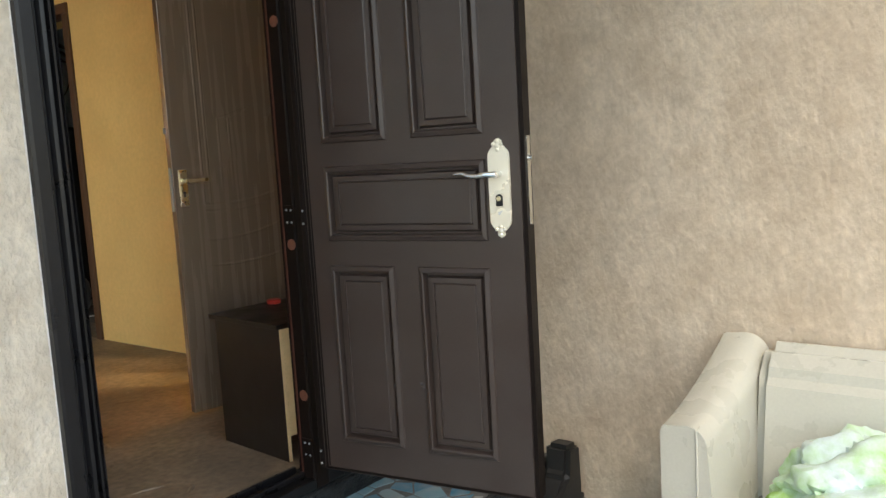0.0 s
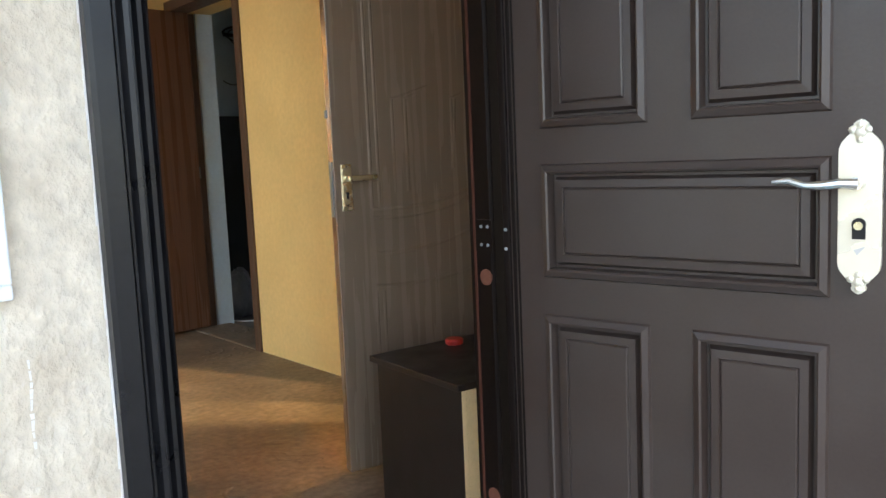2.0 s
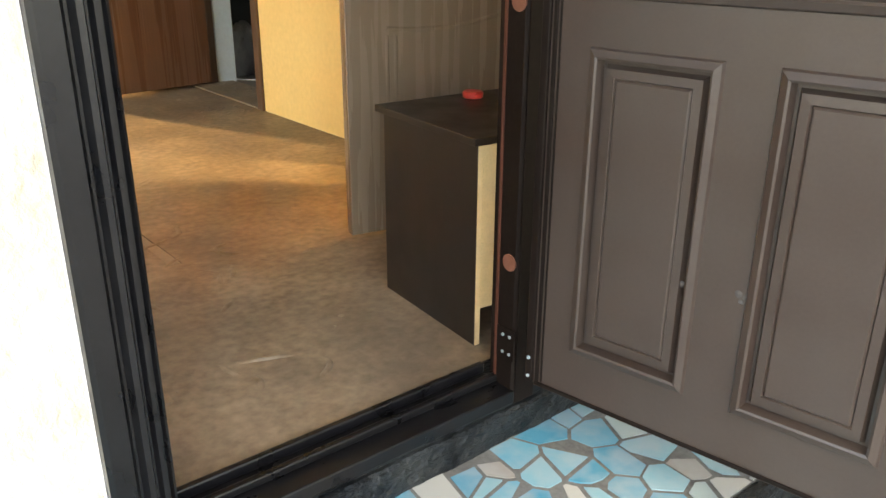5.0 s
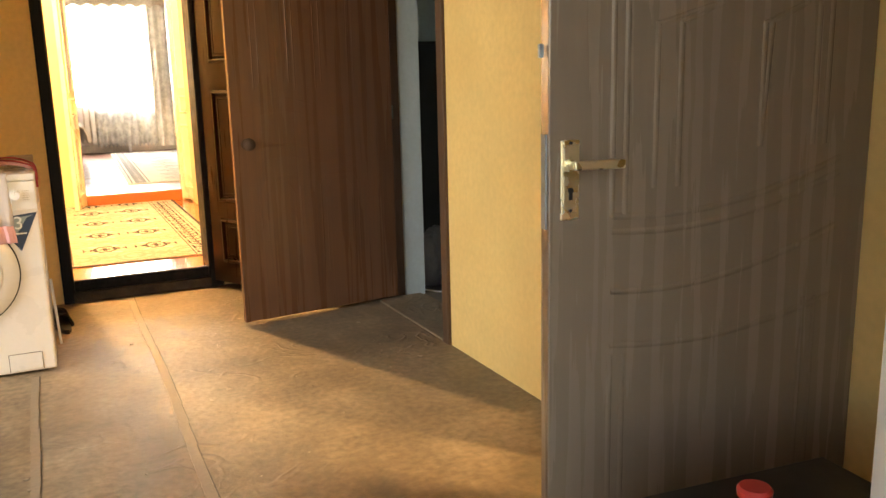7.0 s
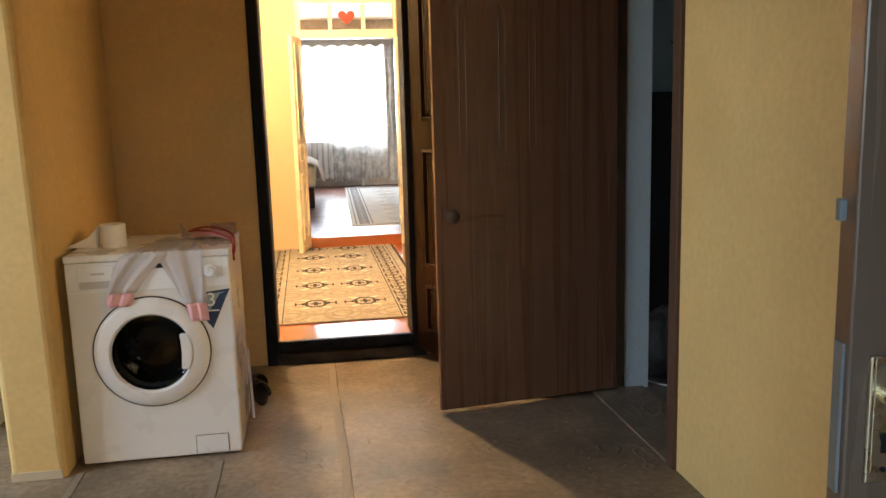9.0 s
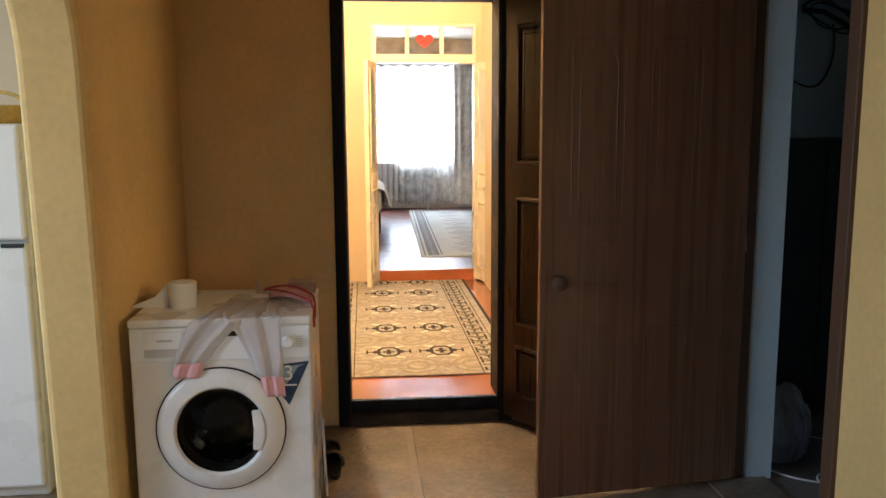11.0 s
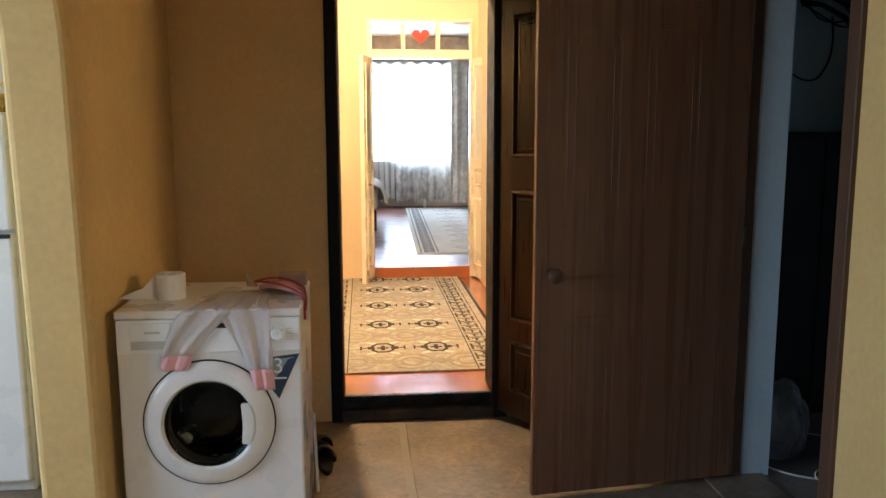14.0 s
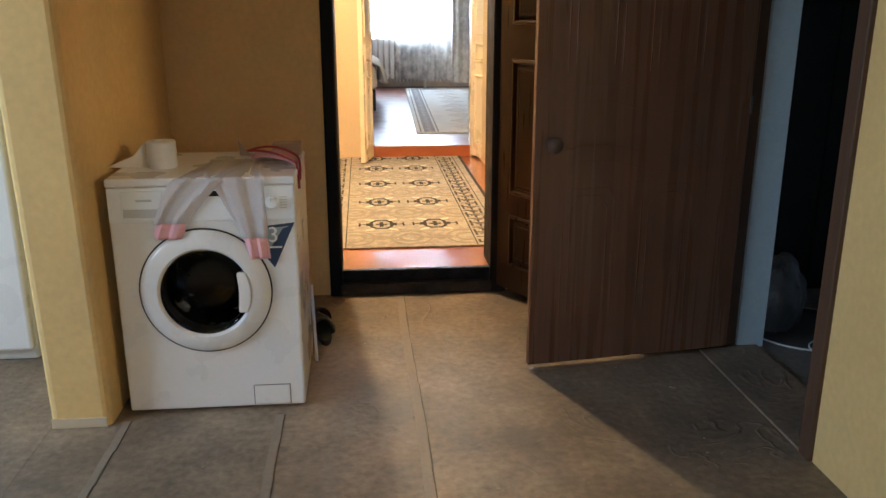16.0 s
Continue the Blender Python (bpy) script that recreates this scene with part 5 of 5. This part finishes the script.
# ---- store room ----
# The store room's darkness is put into the cupboard's colour.
cb = thing("cupboard", Matrix.Translation((1.95, -0.15, -0.004)), "cupboard coloured near black for the shade of the unlit store room", "cupboard")
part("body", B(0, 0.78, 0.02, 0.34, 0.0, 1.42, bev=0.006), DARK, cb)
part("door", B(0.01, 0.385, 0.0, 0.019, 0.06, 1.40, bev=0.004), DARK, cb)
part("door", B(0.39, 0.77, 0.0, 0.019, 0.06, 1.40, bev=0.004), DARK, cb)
bm = bmesh.new()
rn = random.Random(5)
loop = []
for k in range(90):
    a = k / 90 * 2 * math.pi * 2.6
    loop.append((2.50 + (0.13 + 0.02 * math.sin(k * 0.37)) * math.cos(a) + 0.03 * math.sin(k * 0.11), 0.185 - 0.012 * (k % 23) / 23, 2.04 + (0.06 + 0.02 * math.cos(k * 0.29)) * math.sin(a) + 0.35 * 0.13 * -math.cos(a)))
tube(bm, loop, 0.0045, 6)
tube(bm, [(2.36, 0.19, 2.07), (2.46, 0.18, 2.06), (2.58, 0.18, 2.0), (2.70, 0.19, 1.90)], 0.013, 8)
tube(bm, arc((2.52, 0.185, 2.0), (2.56, 0.185, 1.80), (2.47, 0.185, 1.70), 10) + arc((2.46, 0.185, 1.69), (2.40, 0.185, 1.66), (2.33, 0.19, 1.71), 6), 0.005, 6)
tagged(new("cable_coil", mesh_of("cable_coil", bm, BLACKRUB, True)), "coiled black electric cable hanging on the store-room wall", "cable")


def lump(name, m, size, material, label, category, rough=0.25, seed=1, freq=3.0, folds=0.0, swirl=0.0):
    bm = bmesh.new()
    bmesh.ops.create_icosphere(bm, subdivisions=5, radius=1.0)
    off = Vector((seed * 3.1, seed * 1.7, seed * 0.9))
    for v in bm.verts:
        n0 = v.co.normalized()
        r = 1 + rough * noise.noise(n0 * freq + off) + rough * 0.5 * abs(noise.noise(n0 * freq * 2.3 + off)) - folds * abs(math.sin(n0.x * 7 + 3 * noise.noise(n0 * 2 + off)))
        if swirl:
            w_ = math.atan2(n0.y, n0.x - 0.2) + 3.2 * math.acos(max(-1, min(1, n0.z))) + 1.2 * noise.noise(n0 * 1.7 + off)
            r += swirl * (abs(math.sin(1.5 * w_)) ** 0.6 - 0.6)
        c = n0 * r
        v.co = Vector((c.x * size[0], c.y * size[1], max(-1.0, c.z) * size[2] if c.z > -0.75 else -0.75 * size[2]))
    zmin = min(v.co.z for v in bm.verts)
    for v in bm.verts:
        v.co.z -= zmin
    ob = new(name, mesh_of(name, bm, material, True))
    ob.matrix_world = m
    return tagged(ob, label, category)


BAGM = mat("grey_poly_bag", (0.15, 0.15, 0.16), 0.35, var=0.15, scale=6, fine=60, bump=0.3)
lump("plastic_bag", pose(1.93, -0.62, 0.002, 0, 0, 20), (0.125, 0.11, 0.19), BAGM, "crumpled grey plastic bag on the store-room floor", "bag", 0.16, 4, 1.8, 0.07)
TIN = mat("enamelled_tin", (0.10, 0.10, 0.10), 0.4, var=0.2, bump=0.05)
for nm, c, r, lb in (("basin", (1.995, -1.0, 0.0), 0.10, "small dark basin with a pale rim"), ("tray", (2.06, -0.64, -0.004), 0.27, "round dark pale-rimmed tray")):
    th = thing(nm, Matrix.Translation(c), lb + " on the store-room floor", nm)
    h = 0.05 if nm == "basin" else 0.005
    if nm == "basin":
        part("bowl", lathe(bmesh.new(), [(0, 0), (r * 0.7, 0), (r, h), (r * 0.97, h), (r * 0.68, 0.006), (0, 0.006)], (0, 0, 0), "z", 36), TIN, th, smooth=True)
    else:
        part("bowl", lathe(bmesh.new(), [(0, 0), (r, 0), (r, h), (0, h)], (0, 0, 0), "z", 36), TIN, th)
    part("rim", tube(bmesh.new(), [(r * math.cos(2 * math.pi * k / 36), r * math.sin(2 * math.pi * k / 36), h) for k in range(36)], 0.004, 6, True), PVC, th)

# ---- porch things ----
so = thing("sofa", Matrix.Translation((0.85, -5.662, -0.45)), "old cream leatherette sofa against the porch wall", "sofa")


def sofa_arm(flip):
    """The arm from its flat front end back to the wall: straight outside, rounded over to the inside."""
    bm = bmesh.new()
    rows = []
    for i in range(15):
        u = i / 14
        x = 0.535 * u
        top = 0.738 + 0.02 * u + 0.125 * u ** 1.6
        prof = [(0.0, 0.05), (0.0, top - 0.02), (-0.004, top - 0.006), (-0.014, top), (-0.075, top + 0.006)]
        r = 0.055 + 0.02 * u
        for k in range(1, 8):
            a = radians(90 * k / 7)
            prof.append((-0.075 - r * math.sin(a), top + 0.006 - r * (1 - math.cos(a))))
        prof.append((-0.15 - 0.012 * math.sin(u * 3.1), 0.45))
        prof.append((-0.15, 0.05))
        if flip:
            prof = [(-1.90 - y, z) for y, z in prof]
        rows.append([bm.verts.new((x, y, z)) for y, z in prof])
    for a, b in zip(rows, rows[1:]):
        for k in range(len(a)):
            bm.faces.new((a[k], a[(k + 1) % len(a)], b[(k + 1) % len(a)], b[k]))
    bm.faces.new(rows[0][::-1])
    bm.faces.new(rows[-1])
    bmesh.ops.recalc_face_normals(bm, faces=bm.faces[:])
    return bm


part("arm", sofa_arm(False), LEATHER, so, smooth=True)
bm = bmesh.new()
b2 = bmesh.new()
prism(b2, [(0.30, 0.30), (0.535, 0.30), (0.535, 0.875), (0.46, 0.88), (0.38, 0.80)], "y", -1.75, -0.151, bev=0.03)
merge(bm, b2)
part("backrest", bm, LEATHER, so, smooth=True)
part("seat", B(0.02, 0.42, -1.75, -0.152, 0.08, 0.44, bev=0.04, seg=4), LEATHER, so, smooth=True)
part("arm", sofa_arm(True), LEATHER, so, smooth=True)
for x in (0.05, 0.46):
    for y in (-0.08, -1.82):
        part("foot", cyl(bmesh.new(), (x, y, 0.025), 0.025, 0.05), BLACKRUB, so)
part("piping", tube(bmesh.new(), [(-0.001, -0.102, 0.06), (-0.001, -0.102, 0.735), (0.02, -0.104, 0.741)], 0.003, 6), LEATHER, so)
# green bedding
GREENB = mat("green_floral_bedding", (0.60, 0.72, 0.68), 0.8, var=0.2, scale=7, fine=30, bump=0.2, dirt=(0.25, 0.48, 0.05), dirt_amount=0.95)
for c in (GREENB.node_tree.nodes,):
    for nd in c:
        if nd.type == "TEX_NOISE" and abs(nd.inputs["Scale"].default_value - 7 * 0.35) < 0.01:
            nd.inputs["Scale"].default_value = 6.5
lump("bedding_bundle", pose(1.07, -6.13, -0.012, 0, 0, 30), (0.19, 0.21, 0.15), GREENB, "crumpled white and green floral bedding on the sofa", "bedding", 0.22, 2, 2.2, 0.04, 0.26)
DKFLOR = mat("dark_floral_cloth", (0.10, 0.06, 0.06), 0.9, var=0.8, scale=16, fine=60, bump=0.2, dirt=(0.35, 0.28, 0.26), dirt_amount=0.6)
lump("dark_cloth", pose(1.15, -6.42, -0.012, 0, 0, 0), (0.12, 0.18, 0.19), DKFLOR, "dark flowered cloth heaped on the sofa", "cloth", 0.3, 7, 2.6, 0.08)
# black boot behind the door
bt = thing("boot", Matrix.Translation((1.29, -5.09, -0.244)), "black worn boot standing behind the entry door", "boot")
bm = bmesh.new()
prism(bm, [(-0.10, 0.0), (0.08, 0.0), (0.085, 0.05), (0.075, 0.22), (-0.02, 0.23), (-0.03, 0.12), (-0.09, 0.08), (-0.115, 0.04)], "y", -0.05, 0.05, bev=0.018)
part("upper", bm, BLACKRUB, bt, smooth=True)
part("sole", B(-0.12, 0.09, -0.052, 0.052, -0.0005, 0.02, bev=0.006), BLACKRUB, bt)

# ---- floor seams, joints and tiles ----
DARKSEAM = mat("grimy_seam", (0.095, 0.078, 0.06), 0.85, var=0.3, scale=20, fine=90, bump=0.2)
bm, gaps = bmesh.new(), bmesh.new()
for xs_, wd in ((0.285, 0.016), (-0.19, 0.014), (-0.72, 0.012)):
    y = -0.05
    while y > -3.3:
        nx = xs_ + 0.006 * math.sin(y * 3 + xs_ * 20)
        if not (xs_ < -0.15 and y > -1.21):
            prism(bm, [(nx - wd, y), (nx + wd, y), (nx + wd + 0.003 * math.sin(y * 9), y - 0.2), (nx - wd, y - 0.2)], "z", 0.0003, 0.0022)
            g_ = nx + wd + 0.001
            prism(gaps, [(g_, y), (g_ + 0.0035, y), (g_ + 0.002 + 0.003 * abs(math.sin(y * 7)), y - 0.2), (g_, y - 0.2)], "z", 0.0002, 0.0012)
        y -= 0.2
structure("trim_seam_gap", gaps, DARKSEAM, "dark open edges of the linoleum sheets", "floor seam")
structure("trim_seam", bm, LINOSEAM, "pale tape over the linoleum seams", "floor seam")

# broken-tile paving of the porch steps
TILE = bpy.data.materials.new("glazed_tile")
TILE.use_nodes = True
N, L = TILE.node_tree.nodes, TILE.node_tree.links
b = N["Principled BSDF"]
b.inputs["Roughness"].default_value = 0.22
oi = N.new("ShaderNodeObjectInfo")
cr = N.new("ShaderNodeValToRGB")
stops = [(0.0, (0.07, 0.27, 0.38, 1)), (0.28, (0.12, 0.34, 0.44, 1)), (0.52, (0.20, 0.39, 0.45, 1)), (0.70, (0.33, 0.43, 0.43, 1)), (0.85, (0.42, 0.42, 0.38, 1)), (0.95, (0.30, 0.28, 0.25, 1))]
els = cr.color_ramp.elements
els[0].position, els[0].color = stops[0]
els[1].position, els[1].color = stops[-1]
for p_, c_ in stops[1:-1]:
    e_ = els.new(p_)
    e_.color = c_
cr.color_ramp.interpolation = "CONSTANT"
L.new(oi.outputs["Random"], cr.inputs["Fac"])
no = N.new("ShaderNodeTexNoise")
no.inputs["Scale"].default_value = 14
no.inputs["Detail"].default_value = 6
tcn = N.new("ShaderNodeNewGeometry")
L.new(tcn.outputs["Position"], no.inputs["Vector"])
bpn = N.new("ShaderNodeBump")
bpn.inputs["Strength"].default_value = 0.25
bpn.inputs["Distance"].default_value = 0.004
L.new(no.outputs["Fac"], bpn.inputs["Height"])
L.new(bpn.outputs[0], b.inputs["Normal"])
rm = N.new("ShaderNodeMapRange")
rm.inputs["From Min"].default_value, rm.inputs["From Max"].default_value = 0.35, 0.65
rm.inputs["To Min"].default_value, rm.inputs["To Max"].default_value = 0.0, 0.45
L.new(no.outputs["Fac"], rm.inputs["Value"])
mx = N.new("ShaderNodeMix")
mx.data_type = "RGBA"
mx.inputs["B"].default_value = (0.40, 0.42, 0.41, 1)
L.new(rm.outputs[0], mx.inputs["Factor"])
L.new(cr.outputs["Color"], mx.inputs["A"])
L.new(mx.outputs["Result"], b.inputs["Base Color"])


def clip(poly, px, py, nx, ny):
    """The part of a polygon on the side of a line to which its normal does not point."""
    out = []
    for i in range(len(poly)):
        a, c = poly[i], poly[(i + 1) % len(poly)]
        da = (a[0] - px) * nx + (a[1] - py) * ny
        dc = (c[0] - px) * nx + (c[1] - py) * ny
        if da <= 0:
            out.append(a)
        if da * dc < 0:
            t = da / (da - dc)
            out.append((a[0] + (c[0] - a[0]) * t, a[1] + (c[1] - a[1]) * t))
    return out


def paving(x0, x1, y0, y1, z, cell, seed):
    rn = random.Random(seed)
    pts = []
    nx, ny = int((x1 - x0) / cell), max(1, round((y1 - y0) / cell))
    for i in range(nx):
        for j in range(ny):
            pts.append((x0 + (i + 0.5 + rn.uniform(-0.49, 0.49)) * (x1 - x0) / nx, y0 + (j + 0.5 + rn.uniform(-0.48, 0.48)) * (y1 - y0) / ny))
    for i, p in enumerate(pts):
        gap = rn.uniform(0.002, 0.007)
        poly = [(x0, y0), (x1, y0), (x1, y1), (x0, y1)]
        for q in pts:
            dx, dy = q[0] - p[0], q[1] - p[1]
            d = math.hypot(dx, dy)
            if 0 < d < 3.2 * cell:
                poly = clip(poly, p[0] + dx / 2 - dx / d * gap, p[1] + dy / 2 - dy / d * gap, dx / d, dy / d)
                if len(poly) < 3:
                    break
        if len(poly) < 3:
            continue
        if rn.random() < 0.75:
            a = rn.uniform(0, 6.28)
            poly = clip(poly, p[0] + 0.026 * math.cos(a), p[1] + 0.026 * math.sin(a), math.cos(a), math.sin(a))
        if len(poly) < 3:
            continue
        bm = prism(bmesh.new(), [(x - p[0], y - p[1]) for x, y in poly], "z", -0.004, rn.uniform(0.001, 0.003))
        ob = new("tile", mesh_of("tile", bm, TILE))
        ob.location = (p[0], p[1], z)
        ob.rotation_euler = (rn.uniform(-0.012, 0.012), rn.uniform(-0.012, 0.012), 0)
        ob.parent = steps


paving(-1.1, PX - 0.02, TY1 + 0.03, YS - 0.022, TZ1, 0.078, 11)
paving(-1.1, PX - 0.02, TY2 + 0.03, TY1 - 0.03, TZ2, 0.072, 12)
bm = bmesh.new()


def rough_bar(bm, x0, x1, y0, y1, z0, z1, seed):
    rn = random.Random(seed)
    n = 260
    rows = []
    off = rn.uniform(0, 50)
    for i in range(n + 1):
        x = x0 + (x1 - x0) * i / n
        a, c, d = (0.005 * noise.noise((x * 9 + off, k * 7.3, 0)) + 0.004 * noise.noise((x * 34 + off, k * 3.1, 5)) for k in range(3))
        rows.append([bm.verts.new(v) for v in ((x, y1 + a, z0), (x, y1 + a, z1 - 0.006), (x, y1 - 0.008 + a, z1 + d * 0.5), (x, y0 + 0.012 + c, z1 + c * 0.6), (x, y0 + c, z1 - 0.012), (x, y0 + d, z0))])
    for a, c in zip(rows, rows[1:]):
        for k in range(5):
            bm.faces.new((a[k], c[k], c[k + 1], a[k + 1]))
    bm.faces.new(rows[0])
    bm.faces.new(rows[-1][::-1])


rough_bar(bm, -2.9, PX - 0.014, TY1 - 0.014, TY1 + 0.027, TZ2 + 0.001, TZ1 + 0.005, 1)
rough_bar(bm, -2.9, PX - 0.014, TY2 - 0.014, TY2 + 0.027, -0.4495, TZ2 + 0.005, 2)
rough_bar(bm, -2.9, PX - 0.014, YS - 0.022, YS - 0.0125, TZ1 + 0.001, -0.028, 3)
structure("trim_nosing", bm, BLACKCEM, "rough black painted cement step edges", "step edge")

SCR = mat("bare_plaster_scratch", (0.78, 0.76, 0.72), 0.9, var=0.1, scale=40, fine=120, bump=0.3)
bm = bmesh.new()
rn = random.Random(21)
x, z = -0.372, 0.80
for k in range(9):
    w = rn.uniform(0.0012, 0.0035)
    nx, nz = x + rn.uniform(-0.0015, 0.0015), z - rn.uniform(0.008, 0.016)
    prism(bm, [(x - w, z), (x + w, z), (nx + w * 0.7, nz), (nx - w * 0.7, nz)], "y", YS - 0.0016, YS - 0.0004)
    x, z = nx, nz - rn.uniform(0, 0.006)
structure("trim_scratch", bm, SCR, "white scratch in the stucco showing bare plaster", "scratch")
bm = bmesh.new()
z = 0.0
while z < 2.1:
    w = rn.uniform(0.0005, 0.003)
    h = rn.uniform(0.02, 0.06)
    prism(bm, [(-0.2565 - w, z), (-0.2555, z), (-0.2555, z + h), (-0.2565 - w * rn.uniform(0.3, 1), z + h)], "y", YS - 0.0035, YS - 0.0005)
    z += h
structure("trim_caulk", bm, SCR, "ragged white caulk line beside the door frame", "caulk")
# debris and torn edges on the hall floor
bm = bmesh.new()
for k in range(70):
    x, y = rn.uniform(-0.5, 1.4), rn.uniform(-4.2, -0.3)
    if x < -0.1 and y > -1.25:
        continue
    s_ = rn.choice((0.003, 0.004, 0.005, 0.009))
    a = rn.uniform(0, 6)
    prism(bm, [(x + s_ * math.cos(a + q) * rn.uniform(0.6, 1.3), y + s_ * math.sin(a + q) * rn.uniform(0.6, 1.3)) for q in (0, 1.3, 2.5, 3.9, 5.1)], "z", 0.0002, 0.0025)
tagged(new("floor_debris", mesh_of("floor_debris", bm, LINOSEAM)), "scattered crumbs of plaster and grit on the hall floor", "debris", kind="stuff")

bm = bmesh.new()
rn = random.Random(9)
for k in range(16):
    x, y = rn.uniform(-0.05, 0.62), rn.uniform(-4.2, -3.2)
    a = rn.uniform(0, 6.28)
    n_ = rn.randint(4, 8)
    path_, rad_ = [], []
    for i in range(n_ + 1):
        path_.append((x, y, -0.009 + 0.006 * math.sin(math.pi * i / n_)))
        rad_.append(0.009)
        x, y = x + 0.018 * math.cos(a), y + 0.018 * math.sin(a)
        a += rn.uniform(-0.5, 0.5)
    tube(bm, path_, rad_, 12)
structure("trim_wrinkle", bm, LINO, "raised wrinkles in the worn linoleum", "floor wrinkle", smooth=True)["kind"] = "stuff"
